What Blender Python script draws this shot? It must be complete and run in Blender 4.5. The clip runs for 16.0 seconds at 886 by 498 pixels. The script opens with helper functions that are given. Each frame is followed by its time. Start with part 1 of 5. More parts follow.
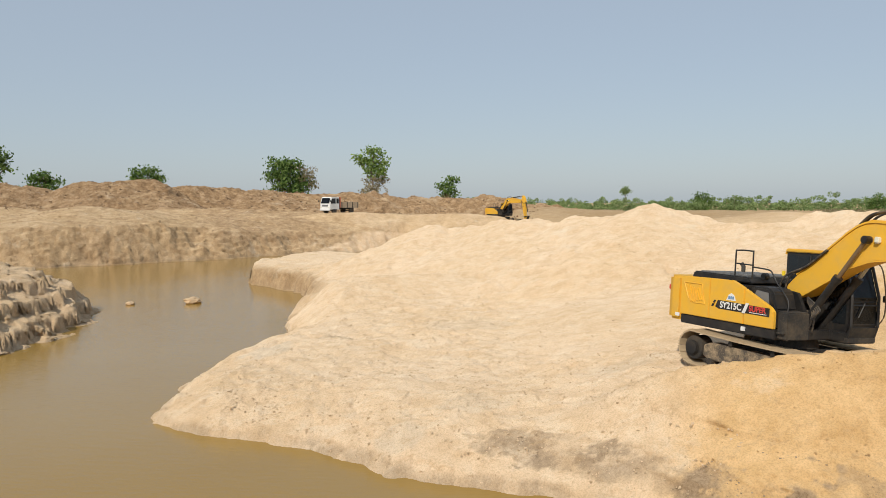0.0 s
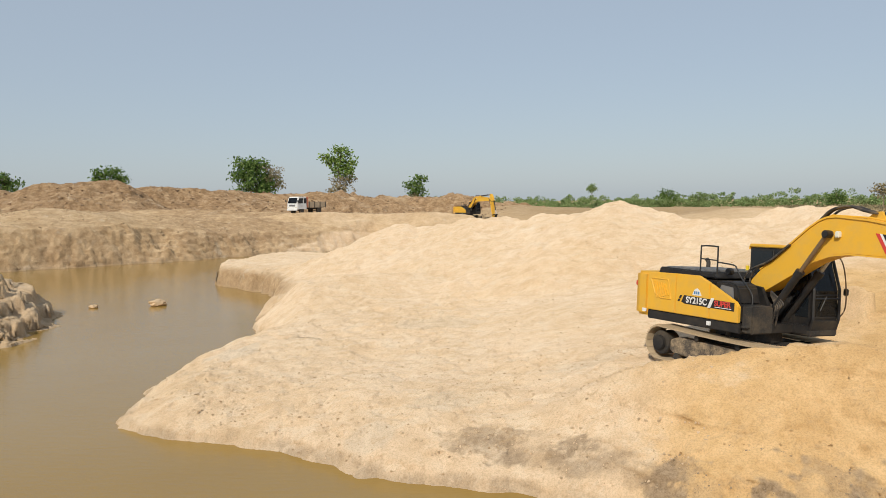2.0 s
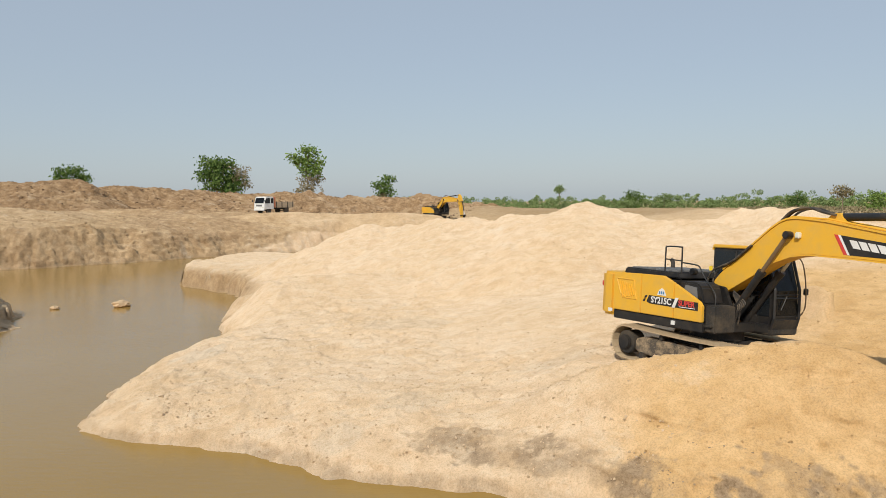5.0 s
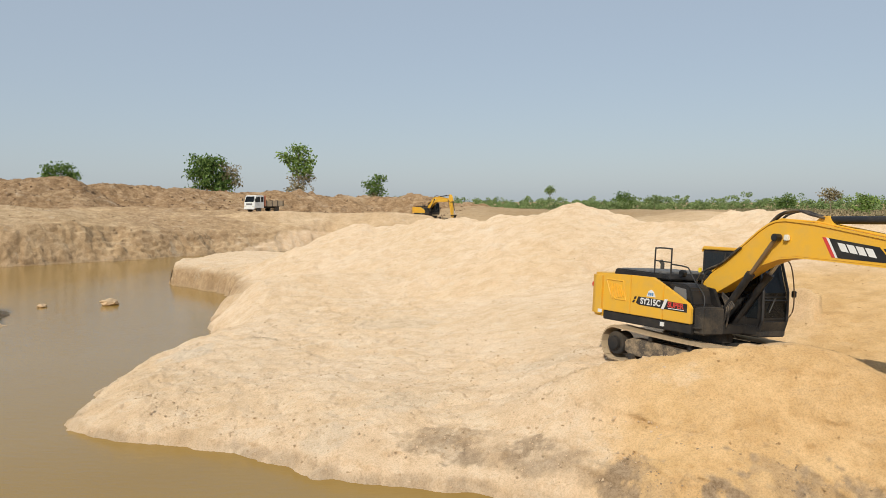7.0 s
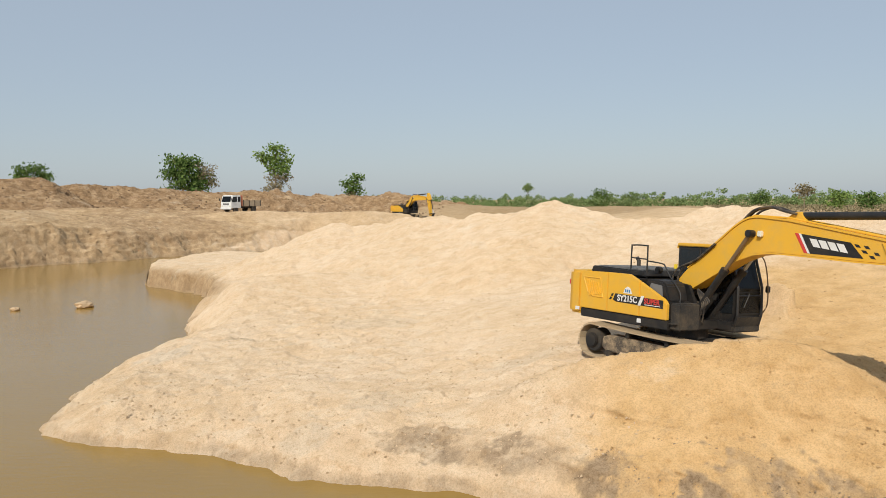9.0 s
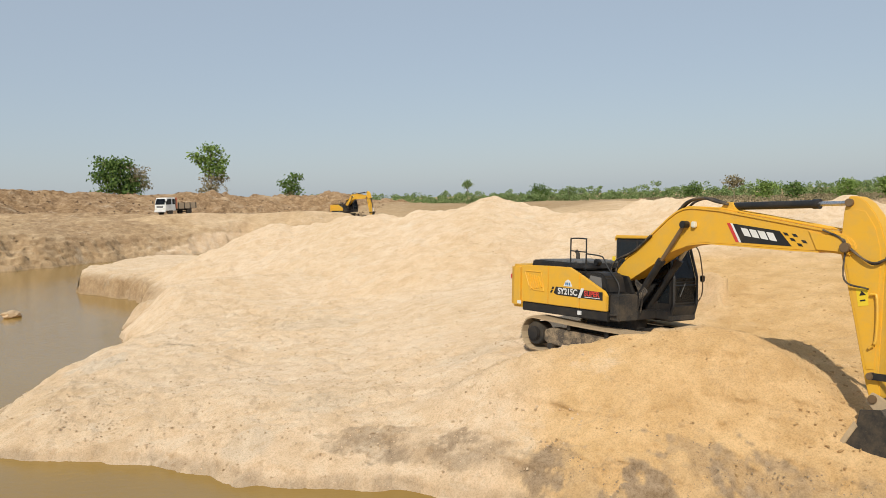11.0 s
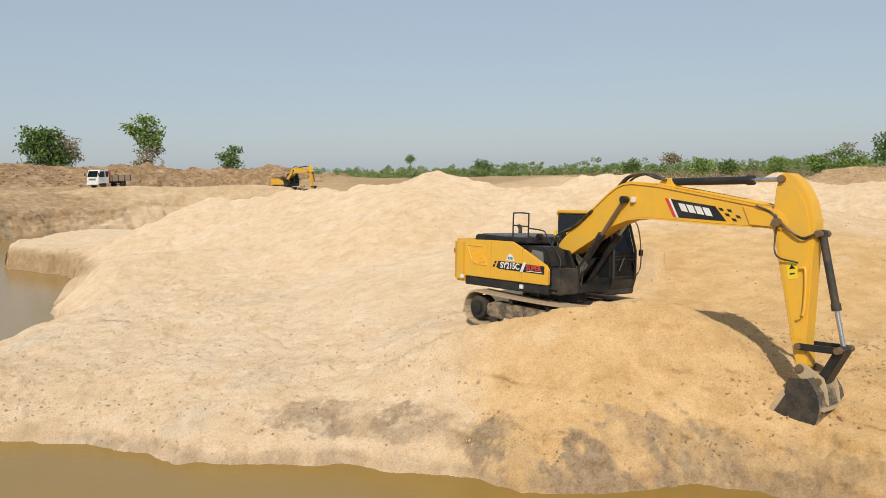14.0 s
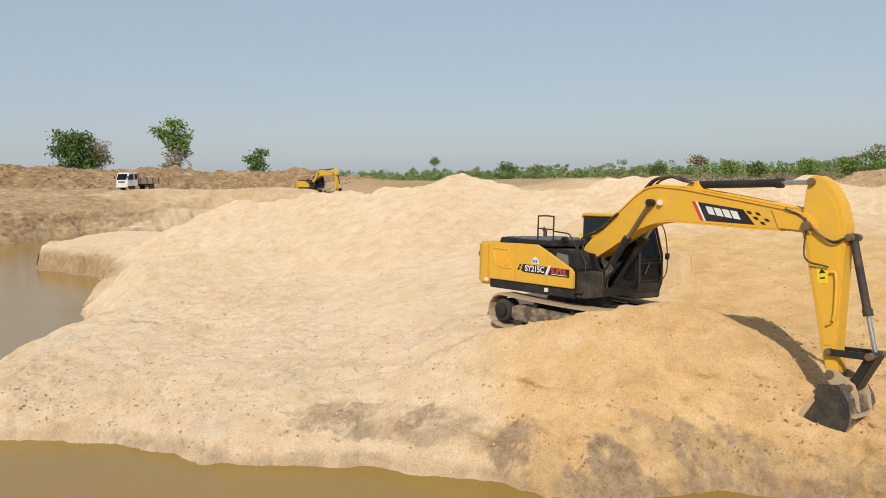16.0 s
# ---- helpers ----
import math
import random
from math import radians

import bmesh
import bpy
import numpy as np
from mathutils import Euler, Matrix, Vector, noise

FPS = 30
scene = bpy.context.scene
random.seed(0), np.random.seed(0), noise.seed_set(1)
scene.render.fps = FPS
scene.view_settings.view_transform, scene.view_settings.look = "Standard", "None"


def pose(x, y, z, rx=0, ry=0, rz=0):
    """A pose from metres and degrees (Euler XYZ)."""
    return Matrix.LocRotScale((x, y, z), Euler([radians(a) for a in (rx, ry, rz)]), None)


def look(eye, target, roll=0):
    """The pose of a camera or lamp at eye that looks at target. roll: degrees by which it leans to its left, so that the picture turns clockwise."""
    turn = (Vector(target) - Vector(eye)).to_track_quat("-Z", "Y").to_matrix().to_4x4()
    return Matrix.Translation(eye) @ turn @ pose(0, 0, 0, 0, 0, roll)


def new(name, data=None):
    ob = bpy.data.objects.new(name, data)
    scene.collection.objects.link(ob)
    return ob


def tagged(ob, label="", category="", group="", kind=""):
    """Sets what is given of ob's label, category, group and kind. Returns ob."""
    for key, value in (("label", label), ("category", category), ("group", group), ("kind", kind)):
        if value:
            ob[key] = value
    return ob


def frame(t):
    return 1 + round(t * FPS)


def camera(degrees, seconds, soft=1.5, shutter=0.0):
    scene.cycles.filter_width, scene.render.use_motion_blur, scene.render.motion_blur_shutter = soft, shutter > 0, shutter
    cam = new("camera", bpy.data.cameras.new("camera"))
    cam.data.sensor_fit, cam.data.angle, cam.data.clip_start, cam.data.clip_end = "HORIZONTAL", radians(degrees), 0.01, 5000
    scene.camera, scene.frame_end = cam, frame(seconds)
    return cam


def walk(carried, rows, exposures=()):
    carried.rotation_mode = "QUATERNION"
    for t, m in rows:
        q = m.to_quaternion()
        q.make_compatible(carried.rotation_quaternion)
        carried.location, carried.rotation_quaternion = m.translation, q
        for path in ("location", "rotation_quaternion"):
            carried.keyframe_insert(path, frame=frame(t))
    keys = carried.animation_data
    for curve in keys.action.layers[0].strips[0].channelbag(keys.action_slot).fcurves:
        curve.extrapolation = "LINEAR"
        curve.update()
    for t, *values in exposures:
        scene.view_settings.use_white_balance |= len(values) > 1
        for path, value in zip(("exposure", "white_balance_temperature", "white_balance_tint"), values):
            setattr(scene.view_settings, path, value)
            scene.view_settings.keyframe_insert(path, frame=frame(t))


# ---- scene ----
cam = camera(59.46, 16.0, soft=0.7)
# seconds, place, heading (left of +y), tilt, lean
PATH = [
    (0, 0.034, -0.045, 6.052, 0.004, -3.451, 0.004),
    (0.5, 0.027, -0.016, 6.050, -0.901, -3.475, 0.141),
    (1, 0.039, -0.023, 6.043, -1.172, -3.496, -0.045),
    (1.5, 0.033, -0.006, 6.041, -1.982, -3.498, -0.278),
    (2, 0.037, -0.010, 6.041, -2.318, -3.543, -0.465),
    (2.5, 0.047, -0.040, 6.051, -2.722, -3.562, -0.292),
    (3, 0.052, -0.031, 6.045, -3.312, -3.538, -0.189),
    (3.5, 0.051, -0.023, 6.054, -4.149, -3.579, -0.000),
    (4, 0.048, -0.034, 6.049, -4.680, -3.576, -0.316),
    (6.5, 0.044, -0.033, 6.037, -4.709, -3.479, -0.115),
    (7, 0.052, -0.021, 6.044, -5.364, -3.526, 0.128),
    (7.5, 0.052, -0.056, 6.059, -5.830, -3.563, 0.023),
    (8, 0.043, -0.043, 6.056, -5.922, -3.582, -0.037),
    (8.5, 0.058, -0.046, 6.062, -6.304, -3.622, -0.051),
    (11, 0.093, 0.023, 6.051, -11.264, -3.902, -1.466),
    (11.5, 0.077, 0.022, 6.035, -12.751, -4.043, -0.996),
    (12, 0.111, 0.085, 6.027, -13.974, -4.443, -0.786),
    (12.5, 0.117, 0.055, 6.029, -15.170, -4.922, -1.412),
    (13, 0.096, 0.059, 6.033, -15.939, -5.382, -1.525),
    (13.5, 0.084, 0.068, 6.040, -15.809, -5.692, -1.272),
    (14, 0.085, 0.058, 6.027, -15.476, -5.835, -1.009),
    (14.5, 0.096, 0.074, 6.030, -15.447, -6.058, -0.967),
    (15, 0.086, 0.068, 6.026, -15.053, -6.146, -1.126),
    (15.5, 0.072, 0.049, 6.037, -14.531, -6.126, -1.235),
    (16, 0.086, 0.065, 6.038, -13.661, -5.622, -1.054),
]


def aim(x, y, z, yaw, pitch, roll):
    """Camera pose from heading (left of +y), tilt and lean."""
    return pose(x, y, z, 90 + pitch, 0, yaw) @ pose(0, 0, 0, 0, 0, roll)


walk(cam, [(t, aim(*p)) for t, *p in PATH])

# ---- light: low hazy afternoon sun behind the camera ----
SUN_BEARING, SUN_HEIGHT = 203.5, 38.0
world = bpy.data.worlds.new("hazy_sky")
scene.world = world
world.use_nodes = True
wn, wl = world.node_tree.nodes, world.node_tree.links
sky = wn.new("ShaderNodeTexSky")
sky.sky_type = "NISHITA"
sky.sun_disc = False
sky.sun_elevation = radians(SUN_HEIGHT)
sky.sun_rotation = radians(SUN_BEARING)
sky.air_density, sky.dust_density, sky.ozone_density = 1.0, 1.0, 1.5
# thin haze evens the blue out towards the horizon
haze = wn.new("ShaderNodeMix")
haze.data_type = "RGBA"
haze.inputs[0].default_value = 0.68
haze.inputs[7].default_value = (4.65, 5.35, 6.15, 1)
wl.new(sky.outputs[0], haze.inputs[6])
wl.new(haze.outputs[2], wn["Background"].inputs[0])
wn["Background"].inputs[1].default_value = 0.082
sun_data = bpy.data.lights.new("sun", "SUN")
sun_data.energy, sun_data.angle, sun_data.color = 2.75, radians(0.8), (1.0, 0.93, 0.81)
sun = new("sun", sun_data)
b, e = radians(SUN_BEARING), radians(SUN_HEIGHT)
sun.matrix_world = look((60 * math.sin(b), 60 * math.cos(b), 60 * math.tan(e)), (0, 0, 0))
scene.view_settings.exposure = 0.25

# ---- materials ----
def material(name, color=(0.5, 0.5, 0.5), rough=0.6, metal=0.0):
    m = bpy.data.materials.new(name)
    m.use_nodes = True
    s = m.node_tree.nodes["Principled BSDF"]
    s.inputs["Base Color"].default_value = (*color, 1)
    s.inputs["Roughness"].default_value = rough
    s.inputs["Metallic"].default_value = metal
    return m, m.node_tree.nodes, m.node_tree.links, s


def noise_node(n, l, scale, detail=5.0, rough=0.6, coords=None):
    t = n.new("ShaderNodeTexNoise")
    t.inputs["Scale"].default_value, t.inputs["Detail"].default_value, t.inputs["Roughness"].default_value = scale, detail, rough
    if coords is not None:
        l.new(coords, t.inputs["Vector"])
    return t.outputs["Fac"]


def ramp(n, l, fac, *stops):
    r = n.new("ShaderNodeValToRGB")
    e = r.color_ramp.elements
    e[0].position, e[0].color = stops[0][0], (*stops[0][1], 1)
    e[1].position, e[1].color = stops[-1][0], (*stops[-1][1], 1)
    for p, c in stops[1:-1]:
        e.new(p).color = (*c, 1)
    l.new(fac, r.inputs[0])
    return r.outputs[0]


def mix(n, l, fac, a, b, mode="MIX"):
    m = n.new("ShaderNodeMix")
    m.data_type, m.blend_type = "RGBA", mode
    for socket, v in ((m.inputs[0], fac), (m.inputs[6], a), (m.inputs[7], b)):
        if isinstance(v, bpy.types.NodeSocket):
            l.new(v, socket)
        else:
            socket.default_value = v if isinstance(v, (int, float)) else (*v, 1)
    return m.outputs[2]


def bump(n, l, s, height, strength, distance):
    b = n.new("ShaderNodeBump")
    b.inputs["Strength"].default_value, b.inputs["Distance"].default_value = strength, distance
    l.new(height, b.inputs["Height"])
    l.new(b.outputs[0], s.inputs["Normal"])


def ground_material():
    m, n, l, s = material("soil", rough=0.95)
    pos = n.new("ShaderNodeNewGeometry").outputs["Position"]
    big, mid, fine = noise_node(n, l, 0.22, 4, 0.55, pos), noise_node(n, l, 1.3, 8, 0.68, pos), noise_node(n, l, 7, 10, 0.78, pos)
    white = ramp(n, l, mid, (0.36, (0.66, 0.495, 0.325)), (0.5, (0.725, 0.56, 0.385)), (0.64, (0.76, 0.61, 0.44)))
    orange = ramp(n, l, mid, (0.38, (0.60, 0.39, 0.18)), (0.62, (0.72, 0.50, 0.26)))
    rough_mid = noise_node(n, l, 0.9, 9, 0.75, pos)
    brown = ramp(n, l, rough_mid, (0.34, (0.21, 0.13, 0.07)), (0.5, (0.35, 0.23, 0.13)), (0.64, (0.52, 0.37, 0.225)))
    tan = ramp(n, l, rough_mid, (0.32, (0.40, 0.27, 0.15)), (0.5, (0.56, 0.405, 0.245)), (0.66, (0.70, 0.535, 0.345)))
    field = ramp(n, l, mid, (0.3, (0.32, 0.225, 0.125)), (0.7, (0.44, 0.32, 0.19)))
    mud = ramp(n, l, fine, (0.36, (0.23, 0.16, 0.10)), (0.62, (0.42, 0.315, 0.21)))

    silt = ramp(n, l, mid, (0.36, (0.60, 0.49, 0.365)), (0.64, (0.72, 0.605, 0.46)))

    def share(name):
        a = n.new("ShaderNodeAttribute")
        a.attribute_name = name
        return a.outputs["Fac"]

    warp = n.new("ShaderNodeMapping")
    warp.inputs["Scale"].default_value = (1.0, 1.9, 1.4)
    warp.inputs["Rotation"].default_value = (0, 0, radians(-24))
    l.new(pos, warp.inputs[0])
    flake, scuff = noise_node(n, l, 0.8, 12, 0.74, warp.outputs[0]), noise_node(n, l, 2.1, 12, 0.76, warp.outputs[0])
    white = mix(n, l, ramp(n, l, flake, (0.535, (0, 0, 0)), (0.57, (0.42,) * 3), (0.70, (0.15,) * 3)), white, (0.79, 0.665, 0.51))
    c = white
    for name, col in (("orange", orange), ("tan", tan), ("brown", brown), ("field", field), ("mud", mud), ("silt", silt)):
        c = mix(n, l, share(name), c, col)
    # damp grey-green stains, pale silt films, dark specks of clay
    stain = noise_node(n, l, 0.55, 7, 0.7, pos)
    c = mix(n, l, ramp(n, l, stain, (0.58, (0, 0, 0)), (0.72, (0.08,) * 3)), c, (0.50, 0.40, 0.25))
    c = mix(n, l, ramp(n, l, stain, (0.30, (0.4,) * 3), (0.42, (0, 0, 0))), c, (0.70, 0.62, 0.50))
    c = mix(n, l, ramp(n, l, fine, (0.54, (0, 0, 0)), (0.68, (0.20,) * 3)), c, (0.42, 0.29, 0.17))
    c = mix(n, l, ramp(n, l, scuff, (0.36, (0.45,) * 3), (0.46, (0, 0, 0))), c, (0.50, 0.35, 0.20))
    grain = noise_node(n, l, 26, 3, 0.6, pos)
    c = mix(n, l, 1.0, c, ramp(n, l, grain, (0.38, (0.86, 0.85, 0.83)), (0.52, (1.0, 1.0, 1.0)), (0.64, (1.04, 1.04, 1.04))), "MULTIPLY")
    blotch = ramp(n, l, big, (0.40, (0.96, 0.94, 0.90)), (0.60, (1.0, 1.0, 1.0)))
    c = mix(n, l, 1.0, c, blotch, "MULTIPLY")
    l.new(c, s.inputs["Base Color"])
    s.inputs["Specular IOR Level"].default_value = 0.12
    s.inputs["Diffuse Roughness"].default_value = 0.8
    add = n.new("ShaderNodeMath")
    add.operation = "MULTIPLY_ADD"
    add.inputs[1].default_value = 1.3
    l.new(noise_node(n, l, 2.6, 10, 0.76, warp.outputs[0]), add.inputs[0])
    l.new(noise_node(n, l, 14, 8, 0.75, pos), add.inputs[2])
    # broken clay stands rougher than sand
    rough_share = n.new("ShaderNodeMath")
    rough_share.operation, rough_share.use_clamp = "ADD", True
    l.new(share("brown"), rough_share.inputs[0])
    l.new(share("tan"), rough_share.inputs[1])
    coarse = n.new("ShaderNodeMath")
    coarse.operation = "MULTIPLY"
    l.new(rough_share.outputs[0], coarse.inputs[0])
    l.new(noise_node(n, l, 1.3, 7, 0.72, pos), coarse.inputs[1])
    total = n.new("ShaderNodeMath")
    total.operation = "MULTIPLY_ADD"
    total.inputs[1].default_value = 6.0
    l.new(coarse.outputs[0], total.inputs[0])
    l.new(add.outputs[0], total.inputs[2])
    bump(n, l, s, total.outputs[0], 0.75, 0.066)
    return m


def water_material():
    m, n, l, s = material("muddy_water", (0.33, 0.20, 0.05), 0.06)
    pos = n.new("ShaderNodeNewGeometry").outputs["Position"]
    mp = n.new("ShaderNodeMapping")
    mp.inputs["Scale"].default_value = (1.0, 2.6, 1)
    mp.inputs["Rotation"].default_value = (0, 0, radians(18))
    l.new(pos, mp.inputs[0])
    w = noise_node(n, l, 2.2, 4, 0.6, mp.outputs[0])
    big = noise_node(n, l, 0.12, 3, 0.5, pos)
    l.new(ramp(n, l, big, (0.35, (0.34, 0.205, 0.045)), (0.65, (0.36, 0.225, 0.06))), s.inputs["Base Color"])
    s.inputs["IOR"].default_value = 1.33
    bump(n, l, s, w, 0.40, 0.03)
    return m


def plain(name, color, rough=0.5, metal=0.0, dirt=0.25, dirt_color=(0.33, 0.24, 0.14), scale=3.0):
    """Painted or raw surface with dust, small stains and faint relief."""
    m, n, l, s = material(name, color, rough, metal)
    obj = n.new("ShaderNodeTexCoord").outputs["Object"]
    f1, f2 = noise_node(n, l, scale, 6, 0.7, obj), noise_node(n, l, scale * 9, 4, 0.6, obj)
    mask = ramp(n, l, f1, (0.45, (0, 0, 0)), (0.75, (dirt,) * 3))
    c = mix(n, l, mask, color, dirt_color)
    c = mix(n, l, ramp(n, l, f2, (0.55, (0, 0, 0)), (0.8, (dirt * 0.6,) * 3)), c, dirt_color)
    l.new(c, s.inputs["Base Color"])
    l.new(ramp(n, l, f1, (0.3, (rough,) * 3), (0.8, (min(1, rough + 0.3),) * 3)), s.inputs["Roughness"])
    bump(n, l, s, f2, 0.08, 0.01)
    return m


SOIL, WATER = ground_material(), water_material()

# ---- ground: one sheet from the bank underfoot to the horizon ----
def lattice(ix, iy, seed):
    h = (ix * 374761393 + iy * 668265263 + seed * 974634777) & 0xFFFFFFFF
    h = ((h ^ (h >> 13)) * 1274126177) & 0xFFFFFFFF
    return ((h ^ (h >> 16)) & 0xFFFF) / 65535.0


def value_noise(x, y, size, seed):
    """Smooth noise, -1 to 1, with features of the given size in metres."""
    u, v = x / size + 37.7 * seed, y / size - 11.3 * seed
    iu, iv = np.floor(u).astype(np.int64), np.floor(v).astype(np.int64)
    fu, fv = u - iu, v - iv
    fu, fv = fu * fu * (3 - 2 * fu), fv * fv * (3 - 2 * fv)
    a, b2 = lattice(iu, iv, seed), lattice(iu + 1, iv, seed)
    c, d = lattice(iu, iv + 1, seed), lattice(iu + 1, iv + 1, seed)
    return 2 * ((a + (b2 - a) * fu) * (1 - fv) + (c + (d - c) * fu) * fv) - 1


def fbm(x, y, size, seed, octaves=4, gain=0.5):
    """Layers of noise, turned against each other so that no lattice shows."""
    total, amp = 0.0, 1.0
    for o in range(octaves):
        t = 0.6 + 1.1 * o
        ct, st = math.cos(t), math.sin(t)
        total = total + amp * value_noise(x * ct - y * st, x * st + y * ct, size / 2**o, seed + o)
        amp *= gain
    return total


def step01(v, lo, hi):
    t = np.clip((v - lo) / (hi - lo), 0, 1)
    return t * t * (3 - 2 * t)


# The pond's outline in plan.
SHORE = [(-30, 1), (-8, 2.5), (0, 3.5), (8, 1), (20, -6), (22, -2), (13, 6), (11.4, 9), (10.1, 10.8), (9.4, 11.9), (8.7, 12.4), (6.5, 12.7), (5.2, 13.2), (4.4, 14.1),
         (3.1, 14.9), (2.1, 15.7), (0, 16.3), (-1.2, 16.6), (-2.2, 17.8), (-3.2, 18.6), (-4.8, 19.3), (-6.2, 19.8), (-7.9, 20.9), (-8.3, 22.2),
         (-8.3, 25), (-8.2, 28), (-7.6, 31), (-6.6, 33.5), (-7.4, 36), (-7.8, 41), (-8.1, 48), (-9.0, 51), (-12.7, 55), (-14.2, 57.5), (-14.6, 61),
         (-13.4, 67), (-11.4, 70.5), (-8.3, 69.5), (-6.2, 73), (-4.8, 82), (-4.4, 92), (-5.5, 99.5)]
SHORE += [(-8.8, 97), (-11.4, 93.8), (-12.8, 91.7), (-16.7, 89), (-20.1, 84.7), (-25.4, 81.5), (-29.2, 77.1), (-34.8, 72.8), (-37, 70), (-48, 64), (-44, 60), (-32, 57), (-25, 50), (-20, 44.3),
          (-17.4, 39), (-17.2, 34.5), (-17.7, 32.6), (-17.3, 30), (-19, 25), (-27, 17)]

# Heaps: crest as bearing (degrees right of +y), range and height; slopes to the near and far side; how sharp the crest is.
HEAPS = {
    "white": ([(-7, 56, 1.7), (-4.6, 55, 2.0), (-3.5, 54.5, 2.7), (-2.6, 54, 3.5), (-1.5, 53, 3.9), (-0.6, 52, 4.4), (0.7, 52, 4.2), (3.2, 51, 4.45), (4.8, 50, 4.8), (6.9, 48, 5.2),
               (8.9, 47, 4.75), (10.2, 46, 5.1), (13.3, 45, 5.3), (14.5, 45, 5.45), (15.55, 45, 5.88), (16.9, 45, 5.4), (19.1, 44, 5.25),
               (22, 43, 5.05), (24.2, 42, 4.8), (26, 41, 4.45), (28, 39, 4.1), (31, 37, 3.4)], 0.36, 0.8),
    "orange": ([(24.5, 38, 3.2), (26.5, 37, 3.5), (30.4, 37, 4.1), (32.3, 37, 4.6), (34, 37, 4.62), (36, 37, 4.7), (39.7, 36.5, 4.2), (43, 36, 3.9), (45.3, 35, 3.5), (50, 34, 3.4), (58, 33, 3.3)], 0.20, 1.2),
    "back_white": ([(22, 72, 4.2), (24.4, 70, 4.6), (26.5, 68, 5.3), (29.2, 66, 5.37), (30.8, 66, 4.8), (32.3, 66, 4.35), (36, 66, 4.3), (37.5, 66, 4.75), (39.25, 66, 5.25),
                    (40.7, 65, 4.5), (43, 64, 4.3), (45.2, 64, 4.55), (50, 62, 4.5)], 0.4, 1.2),
    "dirt_right": ([(40, 112, 3.4), (42.3, 110, 5.2), (44, 110, 5.5), (45.2, 110, 5.35), (52, 108, 5.0)], 0.45, 1.5),
    "dirt_mid": ([(8, 150, 5.2), (11, 150, 4.7), (17, 150, 4.1), (20.5, 150, 4.0), (24.2, 130, 4.6), (26, 130, 4.3), (30, 130, 3.4), (36, 130, 3.6)], 0.12, 6),
    "front": ([(14, 18.2, 1.75), (17.8, 18.2, 2.25), (20.5, 17.9, 2.5), (23.6, 17.7, 2.66), (27.7, 17.6, 2.85), (30.9, 17.8, 2.98), (33.2, 18.0, 2.8), (34.6, 18.1, 2.55), (36.6, 18.1, 2.08), (38.4, 17.8, 1.55)], 0.68, 0.7),
    "lip": ([(36.6, 16.5, 1.55), (38.6, 16.0, 1.48), (40.2, 15.75, 1.2), (42, 15.7, 0.95), (44, 15.8, 0.9)], 0.5, 0.5),
    "block": ([(26, 28.4, 2.9), (28, 27.4, 3.05), (29.6, 26.8, 3.2), (30.8, 26.3, 3.3), (31.6, 26.0, 3.2)], 1.1, 0.25),
    "road": ([(-30, 118, 5.4), (-26, 116, 5.3), (-18, 114, 5.25), (-13, 113, 5.0), (-8, 115, 4.45), (-4, 122, 4.3)], 0.25, 6),
    "lobe": ([(-8.4, 38.5, 1.2), (-7.1, 38, 2.3), (-5, 39, 2.45), (0, 40, 2.3), (5, 41, 2.2)], 0.32, 1.0),
    "bed": ([(22, 19.9, 2.15), (25.5, 19.8, 2.46), (28, 19.9, 2.62), (30.5, 20.2, 2.62), (32.5, 20.8, 2.45), (35, 21.5, 2.2)], 0.5, 1.0),
    "pale": ([(-11.5, 104, 3.9), (-9.5, 104, 4.6), (-5.6, 104, 4.66), (-3, 104, 4.45), (1.7, 104, 4.58), (4, 105, 4.2), (5.5, 106, 3.4)], 0.5, 1.0),
    "mound": ([(-8.4, 101, 2.3), (-6.8, 101, 2.7), (-5.2, 101.5, 2.6), (-3.8, 101.5, 2.2)], 0.3, 1.0),
    "tan": ([(-34, 100, 4.8), (-29.7, 96, 4.5), (-26.8, 94, 5.2), (-25.1, 93, 5.6), (-22.7, 95, 5.2), (-19.4, 98, 4.8), (-15.6, 101, 4.5), (-11.7, 106, 4.6), (-9.3, 110, 4.6),
             (-6, 116, 4.3), (-2.7, 122, 4.0), (0.7, 122, 4.1), (3.5, 118, 3.8)], 0.19, 2.5),
    "brown": ([(-45, 128, 8.4), (-32, 126, 8.5), (-29.7, 125, 8.4), (-27.7, 124, 8.25), (-26.8, 124, 7.9), (-25.4, 123, 8.9), (-23.3, 122, 9.3), (-20.8, 122, 9.1), (-19.9, 128, 8.1),
               (-17.5, 130, 8.5), (-13.6, 133, 8.3)], 0.5, 2.0),
    "brown_far": ([(-13.6, 133, 8.3), (-9.25, 138, 7.6), (-3.5, 146, 7.35), (0.7, 150, 6.9), (3.2, 152, 7.2), (4.8, 154, 6.75), (6.5, 156, 5.6), (8.9, 158, 5.2)], 0.32, 2.0),
}


def from_bearing(bearing, rng):
    return rng * np.sin(np.radians(bearing)), rng * np.cos(np.radians(bearing))


def segment_gap(x, y, a, c):
    """Distance to the stretch from a to c, and how far along it the nearest point lies."""
    dx, dy = c[0] - a[0], c[1] - a[1]
    t = np.clip(((x - a[0]) * dx + (y - a[1]) * dy) / (dx * dx + dy * dy), 0, 1)
    return np.hypot(x - a[0] - t * dx, y - a[1] - t * dy), t


